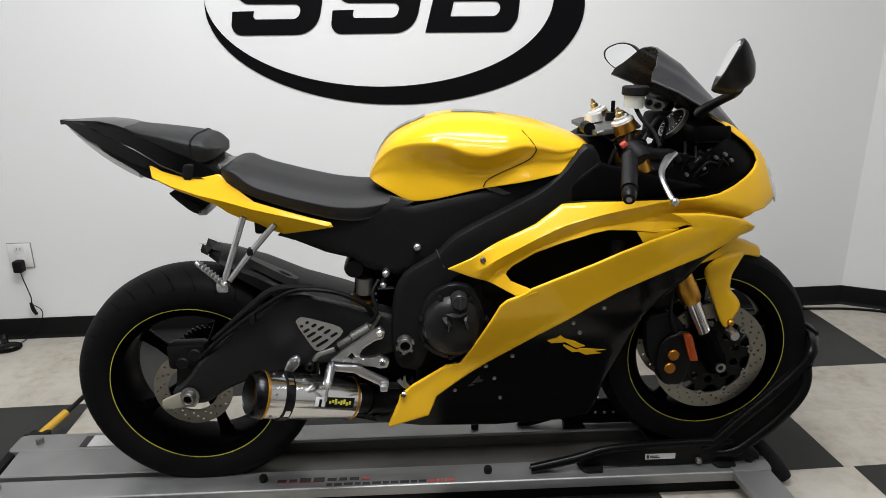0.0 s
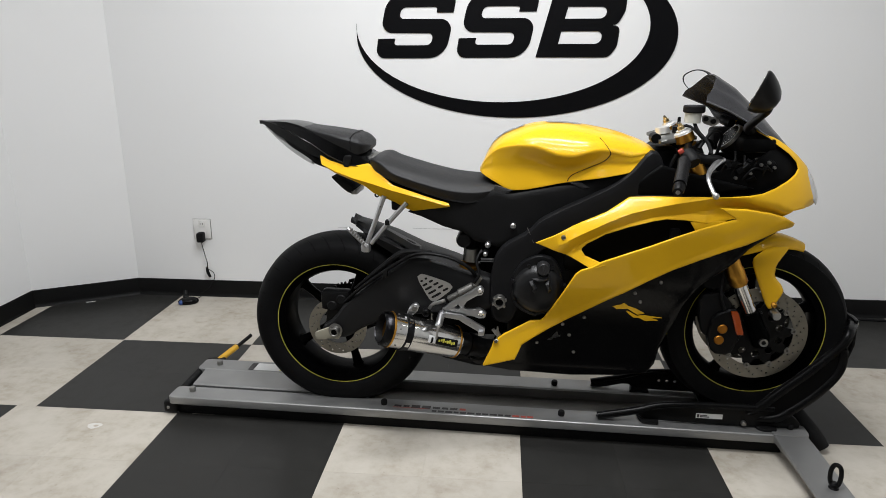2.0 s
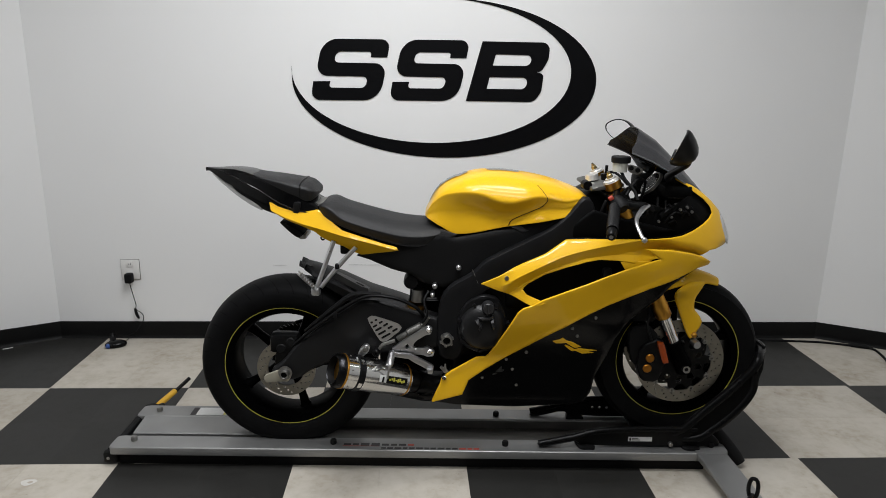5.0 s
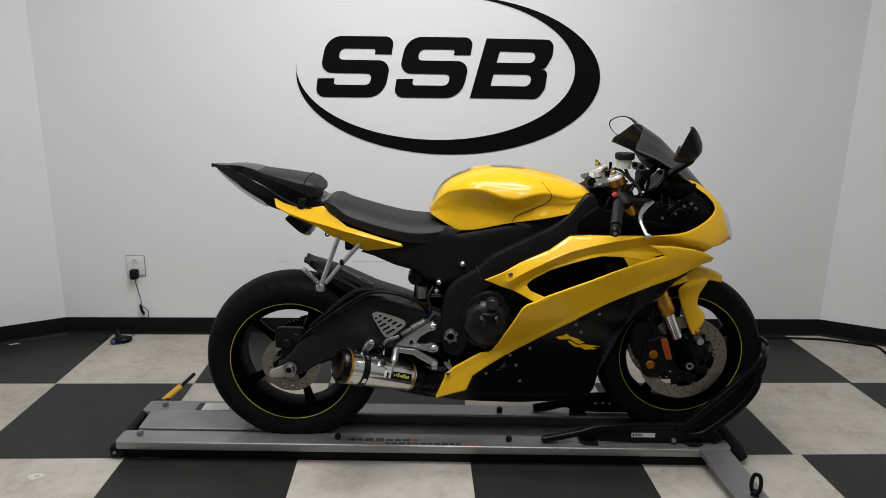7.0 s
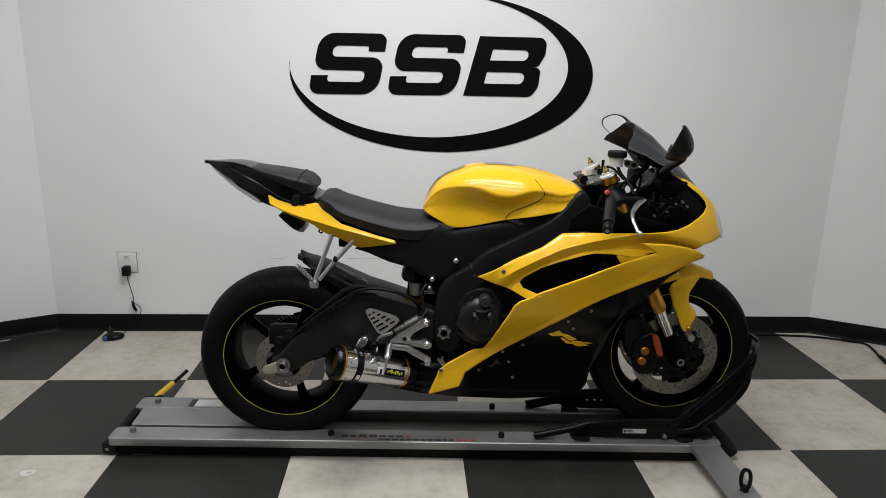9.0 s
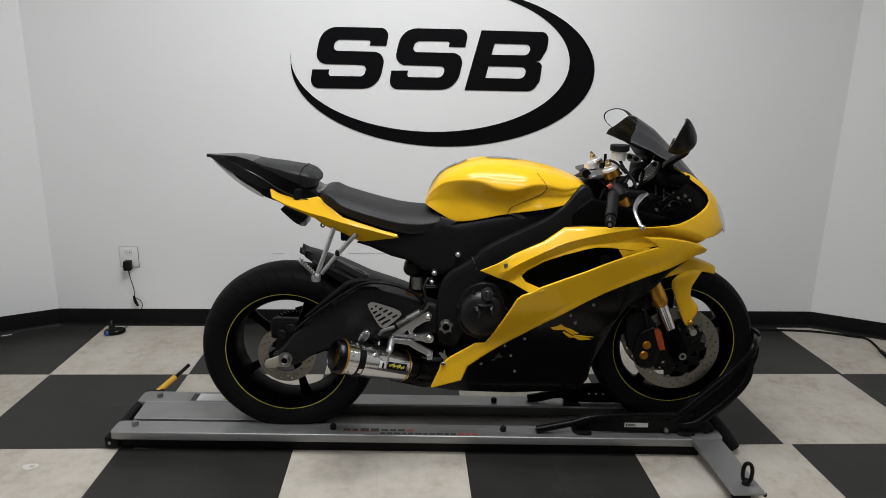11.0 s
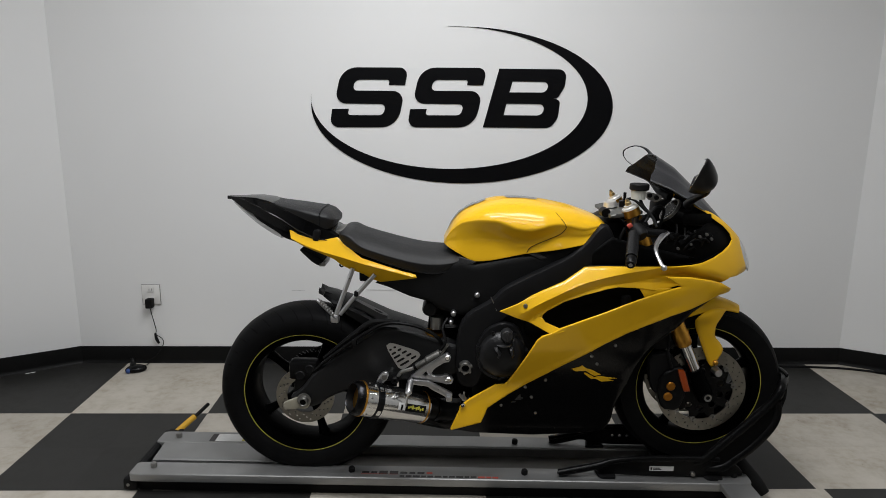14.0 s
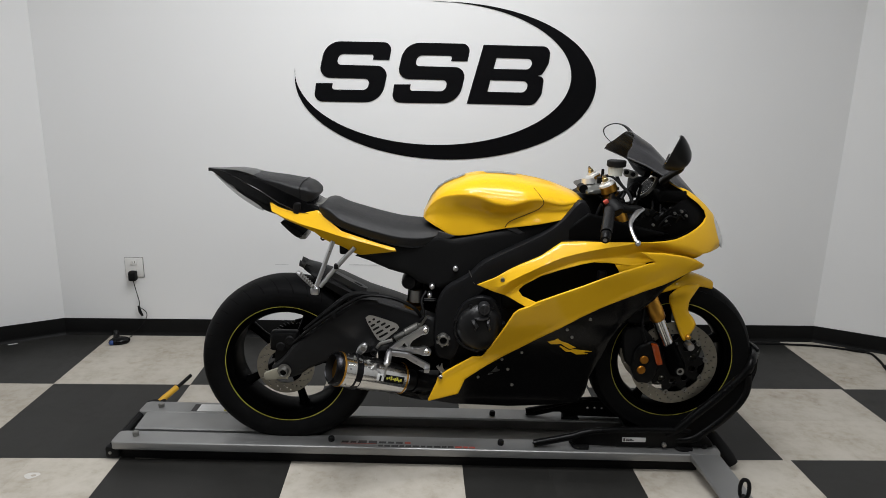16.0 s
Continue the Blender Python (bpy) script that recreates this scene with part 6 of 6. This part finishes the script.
for k in range(14):
    a = radians(-130 + 20 * k)
    e = du * math.cos(a) + dv * math.sin(a)
    part("dial_mark", rod(c + ax * 0.0232 + e * 0.029, c + ax * 0.0232 + e * 0.034, 0.0008, seg=6), LABEL, dash)
part("display_box", box(0.52, 0.05, 0.97, 0.60, 0.13, 1.04, 0.012), INNER, dash)
part("stay_box", box(0.56, -0.12, 0.985, 0.66, 0.12, 1.03, 0.015), INNER, bike)
for k, (x, z) in enumerate(((0.60, 0.965), (0.62, 0.955), (0.635, 0.96), (0.655, 0.95), (0.63, 0.94))):
    part("wire_clip", box(x, -0.125, z, x + 0.010, -0.118, z + 0.006, 0.001, m=None), CAST, bike)
part("wire_loom", tube([(0.58, -0.115, 0.965), (0.62, -0.122, 0.945), (0.66, -0.112, 0.955)], 0.006, 8), BLACK_MATTE, bike)

# cable runs, couplers and clips inside the nose
rng = random.Random(5)
for k in range(9):
    x, z, y = 0.50 + 0.018 * k, 0.905 + rng.uniform(0.0, 0.055), -0.142 + rng.uniform(0.0, 0.03)
    part("coupler", box(-0.012, -0.006, -0.008, 0.012, 0.006, 0.008, 0.002, m=Matrix.Translation((x, y, z)) @ pose(0, 0, 0, rng.uniform(-30, 30), rng.uniform(-60, 60), rng.uniform(-30, 30))), (INNER, BLACK_SATIN, INNER)[k % 3], bike)
for k in range(6):
    p = Vector((0.47 + 0.03 * k, -0.135, 0.90 + rng.uniform(0, 0.03)))
    q = p + Vector((rng.uniform(0.02, 0.08), rng.uniform(0.0, 0.03), rng.uniform(0.03, 0.08)))
    part("cable", tube([p, p.lerp(q, 0.4) + Vector((0.0, -0.012, 0.015)), p.lerp(q, 0.7) + Vector((0.01, -0.006, -0.008)), q], 0.0035, 8), BLACK_SATIN, bike)
for x, z in ((0.612, 0.955), (0.634, 0.962), (0.650, 0.948), (0.585, 0.93), (0.545, 0.915)):
    part("clip_screw", lathe([(0, -0.150), (0.004, -0.150), (0.005, -0.146), (0.005, -0.13)], x, z, 10), CAST, bike)

# front fender
rows = []
for k in range(15):
    a = radians(66 + (150 - 66) * k / 14)
    r = 0.318 + 0.010 * math.sin(math.pi * k / 14)
    w = 0.040 + 0.032 * min(1, k / 5)
    low = 0.02 + 0.035 * min(1, k / 6)
    rr = []
    for q in range(17):
        u = q / 8 - 1
        rr.append((FX + (r - low * abs(u) ** 2.6) * math.cos(a), w * u if abs(u) < 1 else w * u, FZ + (r - low * abs(u) ** 2.6) * math.sin(a)))
    ri = [(FX + (math.hypot(x - FX, z - FZ) - 0.004) * math.cos(a), y * 0.97, FZ + (math.hypot(x - FX, z - FZ) - 0.004) * math.sin(a)) for x, y, z in rr]
    rows.append(rr + ri[::-1])
fender = part("front_fender", rings(rows), YELLOW, bike, "glossy yellow front fender", 50)
CHEEK = [(0.76, 0.690), (0.70, 0.688), (0.65, 0.655), (0.645, 0.635), (0.660, 0.593), (0.690, 0.518), (0.704, 0.494), (0.715, 0.50), (0.745, 0.552), (0.735, 0.575), (0.712, 0.60), (0.715, 0.635), (0.742, 0.668)]
for s in (-1, 1):
    part("fender_cheek", panel(rounded(CHEEK), lambda x, z: table(z, [(0.49, 0.115), (0.62, 0.098), (0.69, 0.068)]), 0.005, s, (), 0.015, 0.012, 0.006), YELLOW, fender, "", 50)
part("fender_bolt", lathe([(0, -0.122), (0.005, -0.122), (0.009, -0.118), (0.009, -0.10)], 0.716, 0.512, 16), GOLD, bike)
part("fork_pinch_bolt", lathe([(0, -0.136), (0.012, -0.136), (0.014, -0.13), (0.014, -0.10)], 0.722, 0.482, 16), ALU, bike)

# front calipers
for s in (-1, 1):
    cal = [(0.535, 0.47), (0.60, 0.50), (0.63, 0.46), (0.62, 0.38), (0.60, 0.335), (0.545, 0.34), (0.525, 0.40)]
    cp = part("front_caliper", panel(rounded(cal), 0.122, 0.035, s, (), 0.02, 0.012, 0.006), BLACK_SATIN, bike, "black radial brake caliper")
    part("caliper_arm", panel(rounded([(0.492, 0.53), (0.56, 0.545), (0.60, 0.50), (0.595, 0.45), (0.555, 0.395), (0.515, 0.395), (0.497, 0.45)]), 0.108, 0.022, s, (), 0.02, 0.008, 0.005), BLACK_MATTE, cp)
    for x, z in ((0.568, 0.428), (0.561, 0.390)):
        part("piston_cap", lathe([(0, s * 0.129), (0.013, s * 0.129), (0.0155, s * 0.126), (0.0155, s * 0.115)], x, z, 20), PISTON, cp, "orange gold piston cap")
    part("reflector", panel(rounded([(0.585, 0.490), (0.608, 0.489), (0.633, 0.414), (0.611, 0.412)], 1, 0.1), 0.134, 0.010, s, (), 0.02, 0.003, 0.002), ORANGE, bike, "orange side reflector")
    part("caliper_hose", tube([(0.57, s * 0.115, 0.49), (0.55, s * 0.12, 0.55), (0.56, s * 0.10, 0.64)], 0.005, 8), BLACK_MATTE, cp)
part("fork_guard", panel(rounded([(0.49, 0.60), (0.56, 0.62), (0.59, 0.58), (0.56, 0.545), (0.50, 0.55)]), 0.09, 0.02, -1, (), 0.03, 0.01, 0.005), BLACK_MATTE, bike)
part("horn", lathe([(0, -0.10), (0.02, -0.10), (0.024, -0.09), (0.024, -0.06)], 0.47, 0.59, 20), CAST, bike)

# ---- small things of the room ----
outlet = thing("wall_outlet", "white double socket plate set in the white wall", "wall outlet", pose(-1.680, BACK - 0.001, 0.376))
part("plate", box(-0.046, -0.007, -0.052, 0.046, 0, 0.052, 0.002), WHITE_PLATE, outlet, "white socket plate")
for z in (0.028, -0.024):
    part("socket", box(-0.017, -0.0095, z - 0.014, 0.017, -0.006, z + 0.014, 0.004), WHITE_PLATE, outlet)
for x in (-0.006, 0.006):
    part("slot", box(x - 0.0012, -0.0100, 0.024, x + 0.0012, -0.0093, 0.034, 0), INK, outlet)
# Grey edge behind the plate paints the thin shadow line round it.
part("rim", box(-0.0482, -0.003, -0.0542, 0.0482, 0.0005, 0.0542, 0.001), CAST, outlet, "grey rim standing in for the plate's thin shadow")
plug = thing("power_adapter", "black plug-in power adapter hanging from the wall outlet", "power adapter", pose(-1.680, BACK - 0.011, 0.340))
part("body", box(-0.018, -0.04, -0.028, 0.018, 0, 0.022, 0.006), BLACK_MATTE, plug)
part("cord", tube([(0.0, -0.02, -0.026), (0.004, -0.018, -0.06), (0.012, -0.014, -0.11), (0.018, -0.012, -0.15), (0.014, -0.012, -0.175)], 0.0022, 8), BLACK_MATTE, plug)
part("cord_knot", tube([(0.012, -0.012, -0.17), (0.018, -0.014, -0.20), (0.028, -0.012, -0.225)], [0.006, 0.008, 0.006], 8), BLACK_MATTE, plug)
part("cord", tube([(0.02, -0.012, -0.18), (0.045, -0.01, -0.20), (0.05, -0.01, -0.225), (0.035, -0.008, -0.255), (0.0, -0.018, -0.30), (-0.06, -0.03, -0.325)], 0.002, 8), BLACK_MATTE, plug)

puck = thing("floor_gadget", "small black device with a blue end on the floor", "device", pose(-1.738, BACK - 0.125, 0, 0, 0, 22))
bm = bmesh.new()
bmesh.ops.create_uvsphere(bm, u_segments=24, v_segments=12, radius=1)
bmesh.ops.scale(bm, vec=(0.052, 0.034, 0.022), verts=bm.verts)
for v in bm.verts:
    v.co.z = max(v.co.z, -0.012) + 0.0122
part("shell", bm, BLACK_GLOSS, puck, "rounded black shell")
bm = bmesh.new()
bmesh.ops.create_uvsphere(bm, u_segments=20, v_segments=10, radius=0.013)
bmesh.ops.translate(bm, vec=(-0.036, -0.018, 0.0132), verts=bm.verts)
part("blue_end", bm, BLUE, puck, "blue plastic end")
part("stem", tube([(-0.012, 0.012, 0.018), (-0.014, 0.040, 0.032), (-0.014, 0.052, 0.056)], [0.018, 0.014, 0.011], 14), BASE_DARK, puck)
part("lead", tube([(0.035, 0.010, 0.016), (0.052, 0.050, 0.010), (0.060, 0.085, 0.004)], 0.002, 6), BLACK_MATTE, puck)


cable = thing("floor_cable", "thin black cable lying on the floor along the wall", "cable")
part("cord", tube([(1.45, 1.165, 0.006), (1.703, 1.158, 0.006), (1.826, 1.148, 0.006), (1.975, 1.131, 0.006), (2.083, 1.099, 0.006), (2.13, 1.074, 0.008)], 0.006, 8), BLACK_MATTE, cable)
part("connector", tube([(2.115, 1.083, 0.011), (2.125, 1.078, 0.011), (2.19, 1.050, 0.011), (2.20, 1.045, 0.011)], [0.007, 0.011, 0.011, 0.007], 10, steps=1), BLACK_MATTE, cable, "black inline plug")
part("cord", tube([(2.195, 1.048, 0.008), (2.216, 1.013, 0.006), (2.192, 0.91, 0.006), (2.168, 0.847, 0.006), (2.149, 0.759, 0.006), (2.150, 0.706, 0.006), (2.162, 0.673, 0.006), (2.22, 0.56, 0.006), (2.36, 0.46, 0.006), (2.60, 0.42, 0.006)], 0.006, 8), BLACK_MATTE, cable)
part("connector", tube([(2.174, 0.856, 0.010), (2.170, 0.846, 0.010), (2.152, 0.775, 0.010), (2.150, 0.765, 0.010)], [0.007, 0.010, 0.010, 0.007], 10, steps=1), BLACK_MATTE, cable, "black inline plug")

SCUFF = material("grey_scuff", (0.56, 0.56, 0.56), 0.6, 0, 0.4, 60)
scuff = thing("wall_scuff", "faint grey scuff line scraped on the white wall", "scuff mark")
part("scrape", box(-0.56, BACK - 0.0016, 0.404, -0.30, BACK - 0.0006, 0.407, 0), SCUFF, scuff)
part("scrape", box(-0.95, BACK - 0.0016, 0.400, -0.88, BACK - 0.0006, 0.4025, 0), SCUFF, scuff)

ANGLE = Vector((-0.44, -0.25, 0)).normalized()
for along, z, w in ((0.42, 0.083, 0.011), (0.245, 0.082, 0.014)):
    spot = thing("wall_smudge", "faint round grey smudge on the white wall", "smudge")
    c = Vector((-2.07, 1.215, z)) + ANGLE * along + Vector((0.25, -0.44, 0)).normalized() * 0.0012
    ring = [c + ANGLE * w * (1 + 0.2 * math.sin(3 * t)) * math.cos(t) + Vector((0, 0, 0.008 * math.sin(t))) for t in (2 * math.pi * k / 20 for k in range(20))]
    back = [p - Vector((0.25, -0.44, 0)).normalized() * 0.001 for p in ring]
    part("mark", rings([ring, back]), SMUDGE, spot)
scrap = thing("paper_scrap", "thin white scrap of paper on the dark floor", "paper scrap", pose(-2.262, 1.062, 0, 0, 0, 30))
part("strip", box(-0.022, -0.003, 0.0003, 0.022, 0.003, 0.0022, 0), LABEL, scrap)
CHALK = material("dried_white_spot", (0.56, 0.545, 0.51), 0.5, 0, 0.12, 90)
stain = thing("floor_spot", "small whitish dried spot on the pale floor tile", "floor mark", pose(-1.525, -0.11, 0))
blob = [(0.023 * (1 + 0.13 * math.sin(2 * t + 1) + 0.08 * math.sin(5 * t)) * math.cos(t), 0.019 * (1 + 0.15 * math.sin(3 * t)) * math.sin(t)) for t in (2 * math.pi * k / 36 for k in range(36))]
hole = [(0.006 + 0.009 * math.cos(t), -0.001 + 0.007 * math.sin(t)) for t in (2 * math.pi * k / 16 for k in range(16))]
vs, tris, far = sheet(blob, [hole], 0.008)
bm = bmesh.new()
pts = [bm.verts.new((x, y, 0.0005)) for x, y in vs]
for f in tris:
    bm.faces.new([pts[i] for i in f])
part("dried_film", bm, CHALK, stain)

# ---- floor tiles ----
floor = thing("floor", "checkered vinyl tile floor in charcoal and mottled white", "floor")
floor["kind"] = "structure"
part("subfloor", box(-3.5, -6.6, -0.06, 3.5, 1.5, -0.0065, 0), BLACK_MATTE, floor)
g = 0.0001
bm = bmesh.new()
base = [(-T / 2 + g, -T / 2 + g), (T / 2 - g, -T / 2 + g), (T / 2 - g, T / 2 - g), (-T / 2 + g, T / 2 - g)]
rings([[(x, y, -0.006) for x, y in base], [(x, y, -0.0003) for x, y in base], [(x * 0.999, y * 0.999, 0) for x, y in base]], bm)
me_white = bpy.data.meshes.new("tile_white")
bm.to_mesh(me_white)
bm.free()
bm = rings([[(x, y, -0.006) for x, y in base], [(x, y, 0) for x, y in base]])
me_dark = bpy.data.meshes.new("tile_dark")
bm.to_mesh(me_dark)
bm.free()
me_dark.materials.append(TILE_DARK)
me_white.materials.append(TILE_WHITE)
rest = {0: ([], []), 1: ([], [])}
for i in range(-11, 11):
    for j in range(-22, 4):
        dark = ((i // 2) + (j // 2)) % 2
        x, y = (i + 0.5) * T, (j + 0.5) * T
        if -10 <= i < 10 and j >= -6:
            ob = new("tile", me_dark if dark else me_white)
            ob.location = (x, y, 0)
            if j < 0:
                # the near rows were laid a little wider
                ob.location.x = 4 * T + (x - 4 * T) * 1.022
                ob.scale.x = 1.022
            else:
                # the rows by the wall run a little tighter to the east
                k = 0.9885 if j < 2 else 0.994
                ob.location.x = -4 * T + (x + 4 * T) * k
                ob.scale.x = k
            ob.parent = floor
        else:
            vs, fs = rest[dark]
            k = len(vs)
            vs += [(x + a, y + b, 0) for a, b in base]
            fs.append((k, k + 1, k + 2, k + 3))
for dark, (vs, fs) in rest.items():
    me = bpy.data.meshes.new("far_tiles")
    me.from_pydata(vs, [], fs)
    me.materials.append(TILE_DARK if dark else TILE_WHITE)
    ob = new("far_tiles", me)
    ob.parent = floor
    tagged(ob, kind="stuff")
